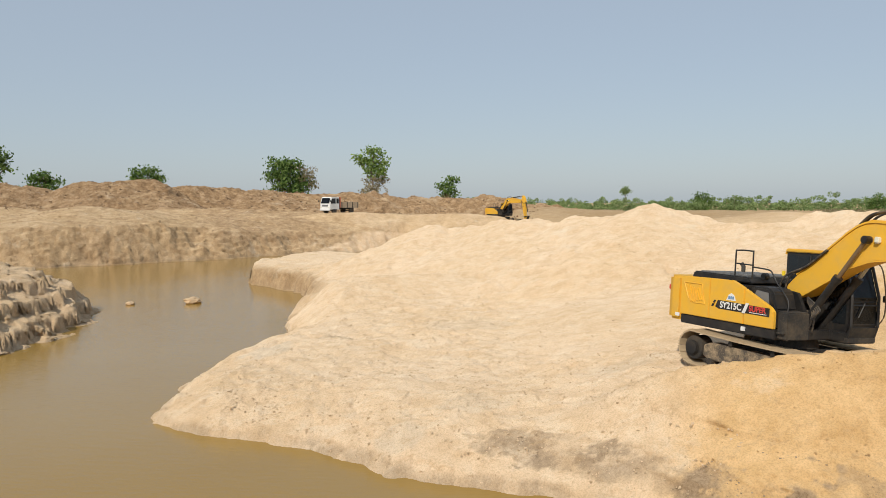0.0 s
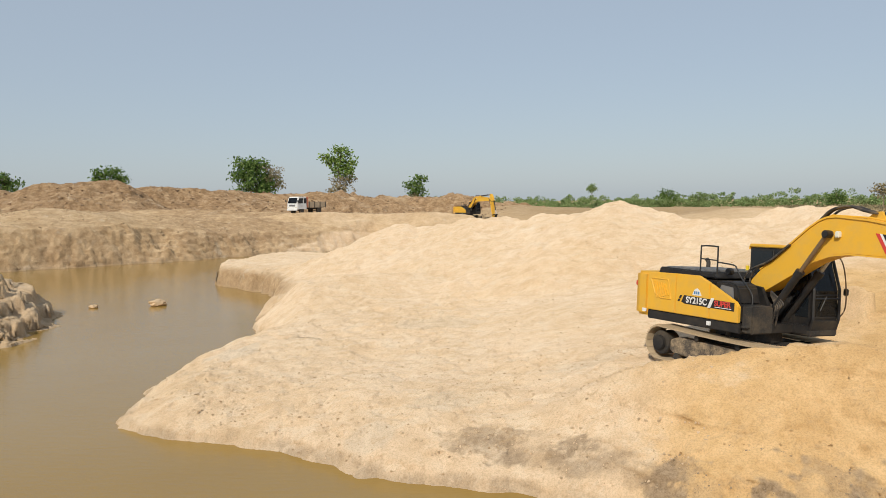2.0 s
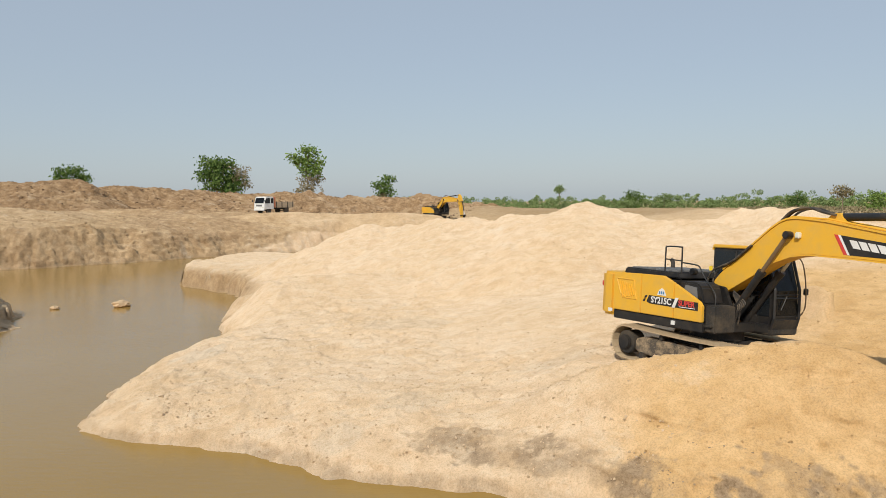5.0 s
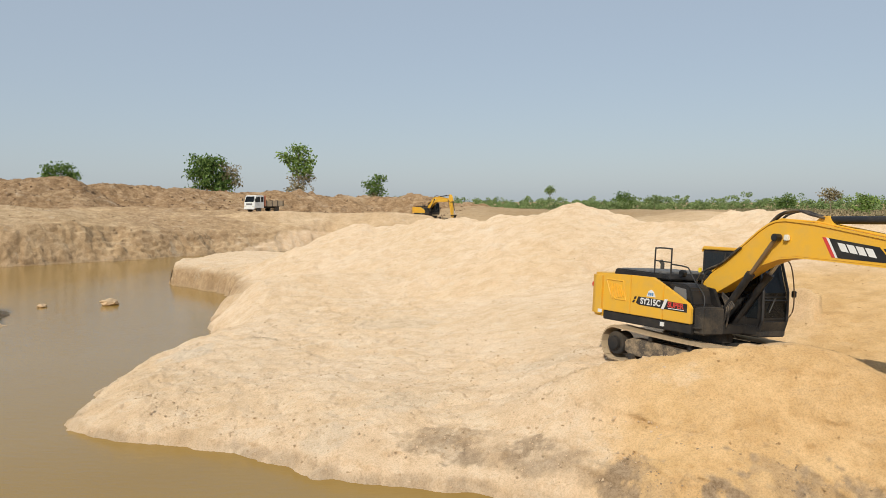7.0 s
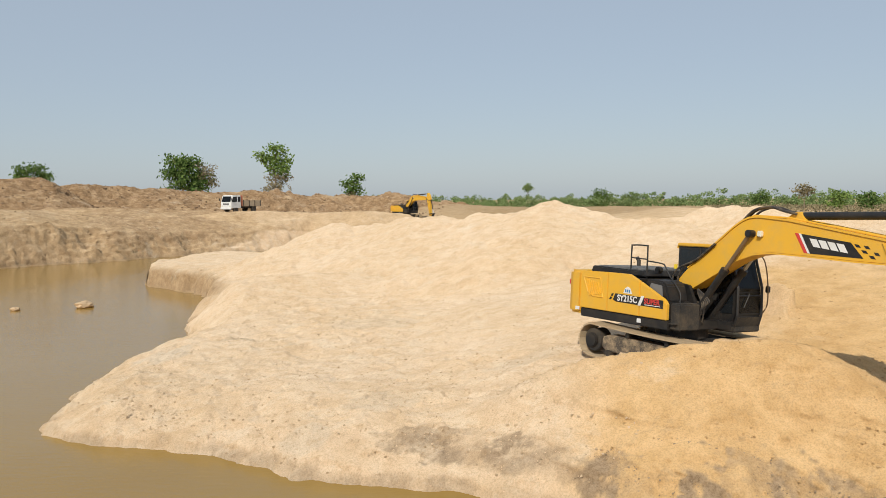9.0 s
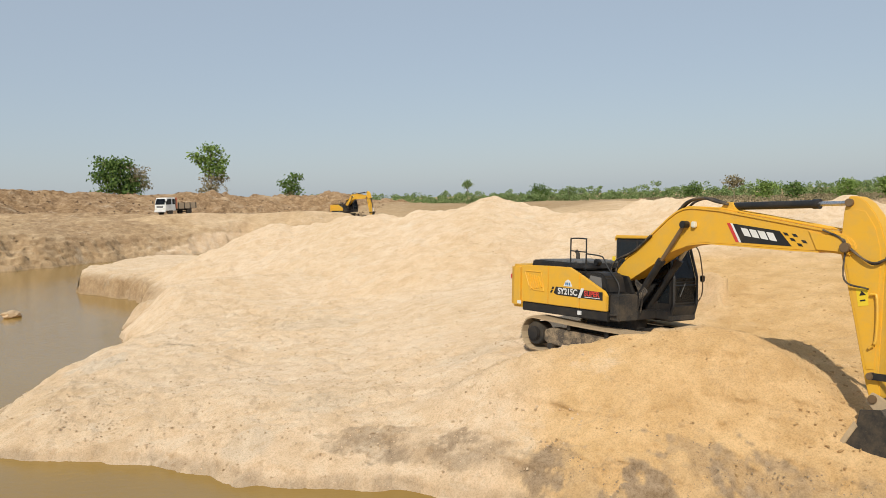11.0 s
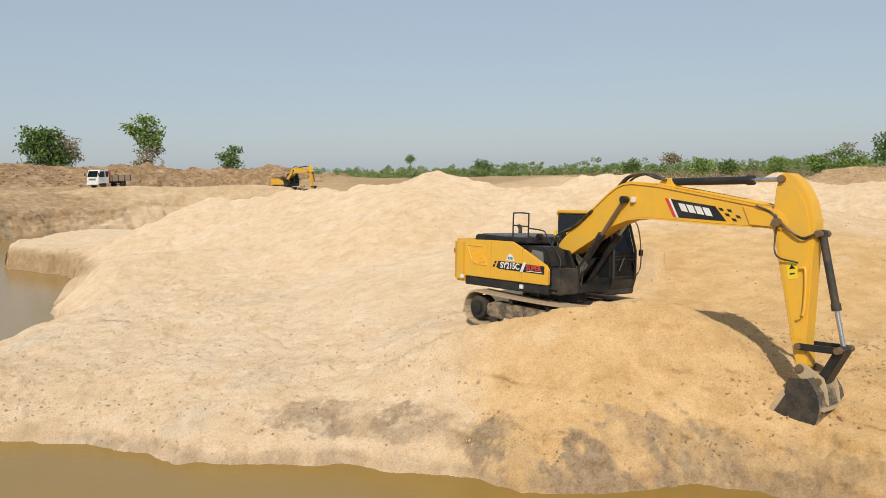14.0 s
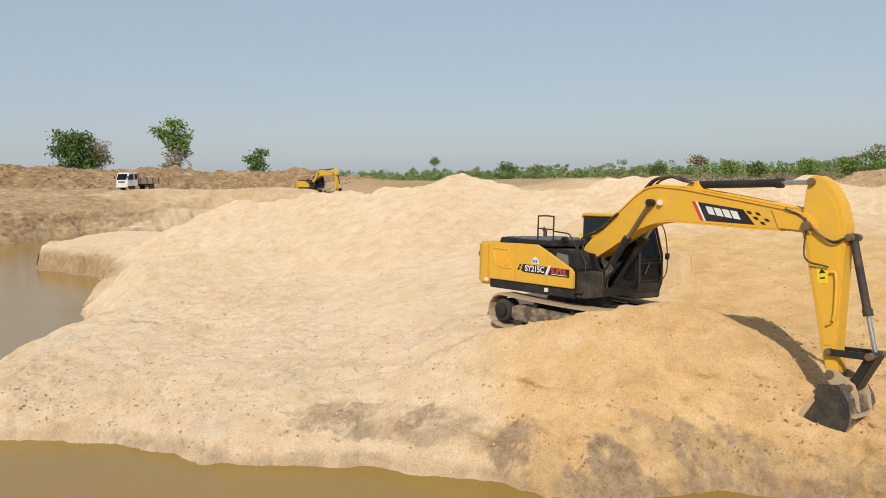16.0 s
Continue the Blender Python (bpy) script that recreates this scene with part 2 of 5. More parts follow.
def shore_gap(x, y):
    """Signed distance from the pond's edge: above 0 on land."""
    gap, inside = np.full(x.shape, 1e9), np.zeros(x.shape, bool)
    for a, c in zip(SHORE, SHORE[1:] + SHORE[:1]):
        gap = np.minimum(gap, segment_gap(x, y, a, c)[0])
        cross = (a[1] > y) != (c[1] > y)
        inside ^= cross & (x < (c[0] - a[0]) * (y - a[1]) / (c[1] - a[1] + 1e-12) + a[0])
    return np.where(inside, -gap, gap)


def heap(x, y, name):
    """Height of a heap of loose soil: the highest cone of repose over its crest."""
    crest, slope, soft = HEAPS[name]
    top = np.full(x.shape, -50.0)
    pts = [(*from_bearing(b1, r1), z1) for b1, r1, z1 in crest]
    for a, c in zip(pts, pts[1:]):
        gap, t = segment_gap(x, y, a, c)
        top = np.maximum(top, a[2] + (c[2] - a[2]) * t - slope * (np.sqrt(gap * gap + (0.35 * soft) ** 2) - 0.35 * soft))
    return top


def blend_max(a, c, k):
    d = np.clip(0.5 + 0.5 * (a - c) / k, 0, 1)
    return c + (a - c) * d + k * d * (1 - d)


def ridged(x, y, size, seed, octaves=4, gain=0.5):
    """Noise with sharp crests, 0 to about 1."""
    total, amp, norm = 0.0, 1.0, 0.0
    for o in range(octaves):
        t = 0.4 + 1.3 * o
        ct, st = math.cos(t), math.sin(t)
        total = total + amp * (1 - np.abs(value_noise(x * ct - y * st, x * st + y * ct, size / 2.1**o, seed + o)))
        norm += amp
        amp *= gain
    return total / norm


def cells(x, y, size, seed, where):
    """Rounded lumps with sharp creases between them, 0 to 1; worked out only where it is wanted."""
    out = np.zeros(x.shape)
    if not where.any():
        return out
    u, v = x[where] / size + 0.35 * value_noise(x[where], y[where], size * 1.7, seed + 5), y[where] / size
    iu, iv = np.floor(u).astype(np.int64), np.floor(v).astype(np.int64)
    best = np.full(u.shape, 9.0)
    for du in (-1, 0, 1):
        for dv in (-1, 0, 1):
            a, b2 = iu + du, iv + dv
            gap = (a + lattice(a, b2, seed) - u) ** 2 + (b2 + lattice(a, b2, seed + 1) - v) ** 2
            best = np.minimum(best, gap)
    out[where] = 1 - np.minimum(best, 1.0)
    return out


def tops_near(tops, z):
    return step01(tops["block"] - z, -0.5, 0.0)


def terrain(x, y):
    """Height and the share of each kind of soil at plan places."""
    r, bearing = np.hypot(x, y), np.degrees(np.arctan2(x, y))
    west = step01(-bearing, 14, 19) * step01(r, 55, 62) + step01(r, 76, 84) * step01(-bearing, 4, 8) * (r < 200)
    west = np.clip(west, 0, 1)
    pile = step01(-x, 13.5, 15.5) * step01(66 - y, 0, 6) * step01(y, 10, 20)
    wob = 0.5 * fbm(x, y, 3.0, 3, 3) * step01(r, 14, 40) + 0.14 * fbm(x, y, 0.8, 5, 3) + 0.12 * west * (ridged(x, y, 2.2, 7, 3) - 0.6) + 1.1 * west * fbm(x, y, 9.0, 6, 3) + 0.9 * pile * (ridged(x, y, 2.4, 8, 3) - 0.6)
    sd = shore_gap(x, y) + wob
    dry = np.clip(sd, 0, None)
    west, pile = west * step01(sd, -1, 0.2), pile * step01(sd, -1, 0.2)
    scarp = step01(y, 37, 48) * step01(80 - y, 0, 5) * step01(-5.0 - x, 0, 3.5) * (1 - west) * step01(bearing, -18, -14)
    far = step01(r, 55, 95)
    # flat of the spit, the yard by the digger, the far plain
    flat = 1.15 + 0.65 * step01(bearing, 5, 18) * step01(150 - bearing, 0, 40) + 0.35 * step01(y, 24, 40) + 0.9 * far
    flat = flat * (1 - west) + 1.55 * west
    flat = flat * (1 - pile) + 3.1 * pile
    rise = 1.5 * (1 - west) * (1 - pile) + 0.9 * west + 2.3 * pile
    rise = rise * (1 - 0.8 * scarp)
    ledge = 0.16 * (1 - np.exp(-dry / 0.08)) * (1 - pile)
    land = ledge + (flat - 0.16) * (1 - np.exp(-dry / rise))
    near_cam = step01(4.5 - r, 0, 2.5)
    land = np.maximum(land, 4.3 * near_cam)
    z = np.where(sd > 0, land, np.maximum(0.45 * sd, -1.2))
    on_land = step01(sd, 0.0, 1.2)
    back = step01(sd, 0.0, 2.6) ** 1.2
    w1, w2 = fbm(x, y, 4.2, 91, 3), fbm(x, y, 4.2, 95, 3)
    tops = {}
    for name in HEAPS:
        k = {"front": 0.3, "lip": 0.1, "block": 0.12, "lobe": 0.3, "bed": 0.3, "white": 0.3, "orange": 0.4}.get(name, 0.8)
        tops[name] = h = heap(x + k * w1, y + k * w2, name)
        if name == "block":
            # one end is dug off upright
            h = h - 5 * np.clip(bearing - 31.2 + 0.5 * w2 + 0.3 * fbm(x, y, 0.7, 201, 3), 0, None)
        z = np.where(sd > 0, z + (blend_max(z, h, 0.12 if name == "block" else 0.35) - z) * back, z)
    # kinds of soil
    brownish = np.maximum(tops["brown"], tops["brown_far"]) + 0.5 * fbm(x, y, 3, 9, 3)
    brown = step01(brownish - z, -0.95, -0.15) * (r < 260)
    brown = np.maximum(brown, 0.4 * west * step01(fbm(x, y, 9, 15, 4, 0.6) - 0.25 * step01(sd, 6, 14), -0.05, 0.7))
    dirt = step01(tops["dirt_right"] - z, -0.6, 0.0)
    tan = np.clip(west + step01(tops["tan"] - z, -0.8, 0.0) + 0.6 * pile, 0, 1)
    yard = step01(22.0 - r + 1.2 * fbm(x, y, 2, 23, 3), 0, 3)
    yard = np.maximum(yard, step01(34 - r, 0, 4) * step01(bearing + 1.5 * fbm(x, y, 3, 29, 3), 27, 32))
    front = step01(bearing + 2.5 * fbm(x, y, 3, 21, 3), 13, 22) * yard * step01(85 - bearing, 0, 25)
    ramp_share = 0.75 * step01(bearing, 21, 28) * step01(tops["orange"] - z, -0.6, 0.0) * step01(4.3 - z + 0.4 * fbm(x, y, 3, 27, 3), 0, 1.4)
    orange = np.clip(np.maximum(front, ramp_share) + dirt * 0.8, 0, 1) * (1 - 0.5 * step01(tops["white"] - z, -0.5, 0.1))
    orange = np.clip(orange + 0.16 * step01(fbm(x, y, 4.5, 25, 4), 0.15, 0.9) * (r < 60), 0, 1)
    field = step01(r + 12 * fbm(x, y, 30, 12, 3), 120, 150) * (1 - brown) * (1 - dirt)
    tan = np.clip(tan + 0.9 * scarp * step01(1.45 - z, 0, 0.4) + 0.6 * step01(r, 75, 95) * step01(bearing, -5, 4), 0, 1)
    brown = np.maximum(brown, 0.55 * west * step01(bearing, -20, -15) * step01(-6.5 - bearing, 0, 3) * step01(sd, 0.3, 1.5) * step01(fbm(x, y, 5, 199, 4, 0.6), -0.9, 0.1) * (1 - step01(tops["pale"] - z, -0.5, 0)))
    whiter = step01(tops["mound"] - z, -0.3, 0.0)
    tan, brown = tan * (1 - whiter) * 1.0, brown * (1 - whiter)
    tan = np.maximum(tan, 0.7 * step01(tops["pale"] - z, -0.5, 0) * (1 - whiter))
    # relief: broken banks in ledges, clods, slumped sand
    bank = np.clip(0.6 * west * step01(6.5 - sd, 0, 4) + 1.3 * pile, 0, 1.3) * (1 - np.exp(-dry / 0.35)) * step01(15 - sd, 0, 10)
    broken = (bank > 0.03) | ((brown > 0.05) & (r < 165))
    lumps = 0.45 * cells(x, y, 1.3, 121, broken) + 0.55 * cells(x, y, 0.6, 125, broken)
    z = z + bank * ((0.65 - 0.45 * west) * (ridged(x, y, 3.0, 31, 4, 0.6) - 0.72) + 0.1 * (lumps - 0.75) + 0.4 * (ridged(x, y, 1.25, 36, 4, 0.65) - 0.68))

    def ledges(h, tall, sharp):
        k = (h + 0.22 * fbm(x, y, 2.4, 65, 4, 0.6)) / tall
        f = k - np.floor(k)
        return tall * (np.floor(k) + step01(f, 1 - sharp, 1.0)) - tall * k

    z = z + np.where(sd > 0, pile * 0.75 * ledges(z, 0.75, 0.35) + west * step01(5 - sd, 0, 3) * 0.6 * ledges(z, 0.55, 0.25), 0)
    clods = 0.5 * fbm(x, y, 3.6, 41, 5, 0.68) + 0.25 * (lumps - 0.45) + 0.6 * (ridged(x, y, 1.5, 48, 4, 0.7) - 0.6)
    z = z + on_land * brown * (clods - 0.15) * np.where(west > 0.5, 0.55, 1)
    soft = on_land * (1 - brown)
    z = z + soft * (0.10 * fbm(x, y, 6.0, 51, 5, 0.45) * step01(r, 15, 30))
    smooth_sand = sum(step01(tops[k] - z, -0.35, 0.1) for k in ("white", "orange", "front"))
    smooth_sand = np.clip(smooth_sand, 0, 1)
    near_bank = step01(4.0 - sd, 0, 2.5) * (r < 60) * (1 - pile)
    worn = 0.6 * ridged(x, y, 2.6, 57, 5, 0.55) + 0.4 * ridged(x + 0.4 * y, y * 2.2, 3.4, 58, 4, 0.5)
    z = z + soft * (worn - 0.66) * (0.05 + 0.10 * near_bank) * (1 - 0.7 * smooth_sand)
    z = z + np.where(sd > 0.05, near_bank * (1 - 0.7 * smooth_sand) * 0.34 * ledges(z, 0.34, 0.2) * step01(fbm(x, y, 2.2, 67, 3), -0.1, 0.4), 0)
    tread = step01(value_noise(x, y, 0.42, 101), 0.25, 0.5) * 0.022 + step01(value_noise(x + 0.3 * y, y, 0.9, 103), 0.2, 0.5) * 0.03 + step01(value_noise(x, y, 0.17, 105), 0.3, 0.5) * 0.02
    patchy = step01(fbm(x, y, 5, 107, 3), -0.3, 0.5)
    z = z + soft * np.where(r < 95, tread * patchy * (1 - 0.6 * smooth_sand), 0)
    crumbly = soft * step01(fbm(x, y, 3.2, 141, 4), 0.0, 0.6) * (r < 48)
    z = z + crumbly * 0.075 * (cells(x, y, 0.34, 143, crumbly > 0.05) - 0.5)
    z = z + soft * tops_near(tops, z) * 0.22 * (cells(x, y, 0.8, 147, (r < 30) & (tops_near(tops, z) > 0.05)) - 0.6)
    rills = ridged(bearing * 0.42, r * 0.12, 0.5, 111, 3) - 0.6
    z = z + soft * smooth_sand * 0.05 * rills * (r < 60)
    humps = 0.20 * (ridged(x + 0.5 * w1, y + 0.5 * w2, 3.6, 203, 3, 0.45) - 0.62) + 0.06 * fbm(x, y, 1.4, 207, 4, 0.6)
    z = z + soft * (1 - smooth_sand) * humps * step01(r, 14, 19) * (r < 62) * step01(sd, 0.3, 1.5)
    torn = step01(fbm(x, y, 3.4, 211, 4, 0.6), 0.0, 0.35) * (r < 52) * step01(sd, 1.0, 2.5) * (1 - pile)
    z = z + soft * torn * (1 - 0.6 * smooth_sand) * 0.45 * ledges(z, 0.17, 0.2)
    slides = ridged(bearing * 0.42 + 0.25 * w1, r * 0.06, 1.5, 161, 3, 0.45) - 0.6
    z = z + soft * smooth_sand * slides * np.where(r < 26, 0.20, 0.26) * (r < 60) * step01(sd, 0.5, 2.5)
    clumpy = soft * step01(fbm(x, y, 2.6, 191, 4, 0.6), -0.1, 0.5) * (r < 75)
    z = z + clumpy * 0.17 * (ridged(x, y, 0.85, 193, 4, 0.65) - 0.62)
    crests = step01(np.maximum(tops["white"], tops["back_white"]) - z, -0.6, 0.1) * soft
    z = z + crests * (0.30 * (ridged(x, y, 2.6, 195, 4, 0.55) - 0.62) + 0.12 * fbm(x, y, 1.0, 197, 3, 0.6))
    low = 0.15 + 0.65 * step01(bearing, 13, 20)
    strip = step01(1.7 - low - sd + 0.3 * fbm(x, y, 1.6, 71, 3), 0, 0.25) * step01(sd + low + 0.3 * fbm(x, y, 1.0, 73, 3), 0.6, 0.8) * (r < 30)
    mud_zone = strip * step01(x, 1.0, 2.0) * step01(fbm(x, y, 1.9, 75, 3) + 0.5 * step01(x, 5, 7.5), -0.15, 0.2) * step01(fbm(x, y, 0.45, 79, 3), -0.35, 0.05)
    wet = step01(0.30 - z + 0.10 * fbm(x, y, 0.7, 77, 3), 0, 0.2) * 0.55 * (1 - 0.5 * pile)
    brown = np.maximum(brown, 0.08 * west * step01(9 - sd, 0, 5) + 0.4 * scarp * step01(1.5 - z, 0, 0.3))
    mud = np.clip(0.35 * mud_zone + wet, 0, 1)

    def spot(b1, r1, wide, deep):
        cx, cy = from_bearing(b1, r1)
        gap = np.hypot((x - cx) / wide, (y - cy) / deep) + 0.35 * w1 * 0.6 + 0.25 * fbm(x, y, 0.9, 83, 3)
        return step01(1 - gap, 0, 0.35)

    def smudge(b1, r1, wide, deep):
        """A ragged damp streak, torn along the slope."""
        cx, cy = from_bearing(b1, r1)
        cb, sb = math.cos(radians(b1)), math.sin(radians(b1))
        u, v = (x - cx) * cb - (y - cy) * sb, (x - cx) * sb + (y - cy) * cb
        v = v + 0.22 * u
        gap = np.hypot(u / wide, v / deep) + 0.5 * fbm(u + 3 * b1, v * 2.6, 0.9, 183, 4, 0.65) + 0.35 * fbm(x, y, 0.22, 187, 3)
        return step01(1 - gap, 0, 0.3)

    # damp hollow, films of dried silt, scuffed ground behind the tracks
    mud = np.maximum(mud, 0.55 * spot(-7.7, 28.2, 0.8, 0.6))
    for b1, r1, wide, deep, much in ((5.2, 16.8, 0.5, 0.3, 0.7), (8.0, 16.5, 0.75, 0.3, 0.8), (6.4, 17.15, 0.6, 0.16, 0.6), (12.6, 15.8, 0.5, 0.22, 0.6), (18.1, 15.3, 0.45, 0.42, 0.9), (26.3, 14.5, 0.42, 0.36, 0.9),
                                 (30.4, 15.1, 0.5, 0.34, 0.9), (33, 15.3, 0.6, 0.26, 0.85), (35.8, 15.4, 0.6, 0.24, 0.8), (38.6, 15.1, 0.6, 0.28, 0.8), (42.7, 15.3, 0.8, 0.2, 0.6)):
        mud = np.maximum(mud, much * smudge(b1, r1, wide * 1.9, deep * 1.1))
    mud = mud * (0.45 + 0.55 * step01(fbm(x, y, 0.7, 87, 4, 0.65), -0.45, 0.25))
    silt = spot(-12.6, 26.8, 1.3, 1.2) + 0.8 * spot(-3.2, 17.6, 0.6, 0.5) + 0.7 * spot(3.0, 19.2, 1.0, 0.6) + 0.6 * spot(13.4, 21.6, 1.0, 1.1) + 0.6 * spot(1.5, 30, 2.0, 1.5)
    silt = np.clip(silt, 0, 1) * 0.8
    z = z + mud_zone * (0.06 * (ridged(x, y, 0.5, 81, 3) - 0.4) + 0.08 * (cells(x, y, 0.36, 151, mud_zone > 0.05) - 0.5))
    rocky = np.clip(0.7 * pile + 0.3 * west * step01(4 - sd, 0, 2.5) + 0.22 * near_bank + 0.3 * scarp + 0.35 * brown, 0, 1) * step01(sd, 0.0, 0.25)
    return z, {"rocky": rocky, "orange": orange, "tan": tan, "brown": np.clip(brown + 0.55 * dirt, 0, 1), "field": field, "mud": mud, "silt": silt}


def ground_height(x, y):
    return float(terrain(np.array([float(x)]), np.array([float(y)]))[0][0])


def sheet(name, bearings, ranges, mat):
    bb, rr = np.meshgrid(np.asarray(bearings), np.asarray(ranges))
    x, y = from_bearing(bb, rr)
    z, shares = terrain(x.ravel(), y.ravel())
    # steep faces are broken sideways too: blocks, holes and thin beds
    x, y = x.ravel(), y.ravel()
    rocky, rr1 = shares.pop("rocky"), rr.ravel()
    some = rocky > 0.02
    along, up = x + 0.35 * y, z * 1.9
    beds = ridged(along * 0.3, up * 1.5, 0.8, 171, 4, 0.65) - 0.6
    ribs = ridged(along + 0.6 * up, up * 0.8, 1.3, 175, 5, 0.65) - 0.6
    push = np.where(some, 0.6 * beds + 0.6 * ribs + 0.4 * fbm(along, up, 0.5, 179, 4, 0.65), 0)
    x, y = x - rocky * push * x / rr1, y - rocky * push * y / rr1
    rows, cols = bb.shape
    co = np.stack([x, y, z], 1)
    i = (np.arange(rows - 1)[:, None] * cols + np.arange(cols - 1)[None, :]).ravel()
    quads = np.stack([i, i + 1, i + cols + 1, i + cols], 1)
    me = bpy.data.meshes.new(name)
    me.vertices.add(len(co))
    me.vertices.foreach_set("co", co.ravel())
    me.loops.add(quads.size)
    me.loops.foreach_set("vertex_index", quads.ravel())
    me.polygons.add(len(quads))
    me.polygons.foreach_set("loop_start", np.arange(0, quads.size, 4))
    me.update(calc_edges=True)
    for key, v in shares.items():
        me.attributes.new(key, "FLOAT", "POINT").data.foreach_set("value", v.astype(np.float32))
    me.polygons.foreach_set("use_smooth", np.ones(len(quads), bool))
    me.materials.append(mat)
    return new(name, me)


bearings = np.concatenate([np.linspace(-180, -36, 73)[:-1], np.arange(-36, 48, 0.115), np.linspace(48, 180, 67)])
ranges = np.concatenate([[0.02, 1, 2, 3, 4, 5, 6, 7, 8, 9, 10, 11], np.geomspace(11.5, 70, 520), np.geomspace(70.3, 120, 360), np.geomspace(120.4, 172, 130), np.geomspace(173, 3500, 50)])
ground = tagged(sheet("ground", bearings, ranges, SOIL), "pale sand and brown clay earthworks with heaps and steep cut banks", "ground", kind="structure")

bm = bmesh.new()
bmesh.ops.create_grid(bm, x_segments=1, y_segments=1, size=1)
me = bpy.data.meshes.new("water")
for v in bm.verts:
    v.co = (-22 + 62 * v.co.x, 50 + 65 * v.co.y, 0)
bm.to_mesh(me)
me.materials.append(WATER)
water = tagged(new("water", me), "still muddy brown water of a flooded sand pit", "water", kind="structure")

# ---- things: helpers ----
def put(name, bm, mat, parent=None, label="", smooth=False, m=None):
    """One mesh object, under a thing or a part if one is given."""
    me = bpy.data.meshes.new(name)
    bmesh.ops.recalc_face_normals(bm, faces=bm.faces)
    bm.to_mesh(me)
    bm.free()
    me.materials.append(mat)
    if smooth:
        me.polygons.foreach_set("use_smooth", [True] * len(me.polygons))
        me.set_sharp_from_angle(angle=radians(35))
    ob = new(name, me)
    ob.parent = parent
    if m is not None:
        ob.matrix_local = m
    if label:
        ob["label"] = label
    return ob


def shaped(bm, width):
    if width:
        bmesh.ops.bevel(bm, geom=list(bm.edges), offset=width, segments=2, affect="EDGES", clamp_overlap=True)
    return bm


def block(lo, hi, bevel=0.015):
    bm = bmesh.new()
    bmesh.ops.create_cube(bm, size=1)
    for v in bm.verts:
        v.co = [lo[i] + (hi[i] - lo[i]) * (v.co[i] + 0.5) for i in range(3)]
    return shaped(bm, bevel)


def prism(outline, lo, hi, axis="y", bevel=0.015, pinch=1.0):
    """An outline (in xz, or xy for axis z) given thickness along the axis. pinch narrows the far rows."""
    bm = bmesh.new()
    rows = []
    for t in (lo, hi):
        rows.append([bm.verts.new((a, t, c) if axis == "y" else (a, c, t)) for a, c in outline])
    bm.faces.new(rows[0])
    bm.faces.new(rows[1])
    n = len(outline)
    for i in range(n):
        bm.faces.new((rows[0][i], rows[0][(i + 1) % n], rows[1][(i + 1) % n], rows[1][i]))
    bmesh.ops.recalc_face_normals(bm, faces=bm.faces)
    return shaped(bm, bevel)


def pipe(points, radius, sides=8, bm=None, taper=1.0):
    """A round bar swept along points, with capped ends."""
    bm = bm or bmesh.new()
    pts = [Vector(p) for p in points]
    last, n = None, len(pts)
    for i, p in enumerate(pts):
        d = (pts[min(i + 1, n - 1)] - pts[max(i - 1, 0)]).normalized()
        side = d.cross(Vector((0.13, 0.31, 0.94)) if abs(d.z) < 0.9 else Vector((1, 0.1, 0))).normalized()
        up = d.cross(side)
        rad = radius * (1 + (taper - 1) * i / max(1, n - 1))
        ring = [bm.verts.new(p + rad * (math.cos(2 * math.pi * k / sides) * side + math.sin(2 * math.pi * k / sides) * up)) for k in range(sides)]
        if last:
            for k in range(sides):
                bm.faces.new((last[k], last[(k + 1) % sides], ring[(k + 1) % sides], ring[k]))
        else:
            bm.faces.new(ring[::-1])
        last = ring
    bm.faces.new(last)
    return bm


def rounded(points, steps=5):
    """A smooth line through the points."""
    pts = [Vector(p) for p in points]
    ext = [2 * pts[0] - pts[1], *pts, 2 * pts[-1] - pts[-2]]
    out = []
    for i in range(1, len(ext) - 2):
        p0, p1, p2, p3 = ext[i - 1 : i + 3]
        for s in range(steps):
            t = s / steps
            out.append(0.5 * (2 * p1 + (p2 - p0) * t + (2 * p0 - 5 * p1 + 4 * p2 - p3) * t * t + (3 * p1 - p0 - 3 * p2 + p3) * t**3))
    return out + [pts[-1]]


def disc(center, radius, lo, hi, sides=24, bevel=0.01, hole=0.0):
    """A wheel-like body on the y axis."""
    out = [(center[0] + radius * math.cos(2 * math.pi * k / sides), center[1] + radius * math.sin(2 * math.pi * k / sides)) for k in range(sides)]
    return prism(out, lo, hi, "y", bevel)


def lettering(name, body, size, mat, parent, m, label=""):
    cu = bpy.data.curves.new(name, "FONT")
    cu.body, cu.size, cu.extrude, cu.align_x, cu.align_y = body, size, 0.002, "LEFT", "CENTER"
    cu.offset = size * 0.03
    tmp = bpy.data.objects.new(name, cu)
    me = bpy.data.meshes.new_from_object(tmp)
    bpy.data.objects.remove(tmp)
    me.materials.append(mat)
    ob = new(name, me)
    ob.parent, ob.matrix_local = parent, m
    if label:
        ob["label"] = label
    return ob


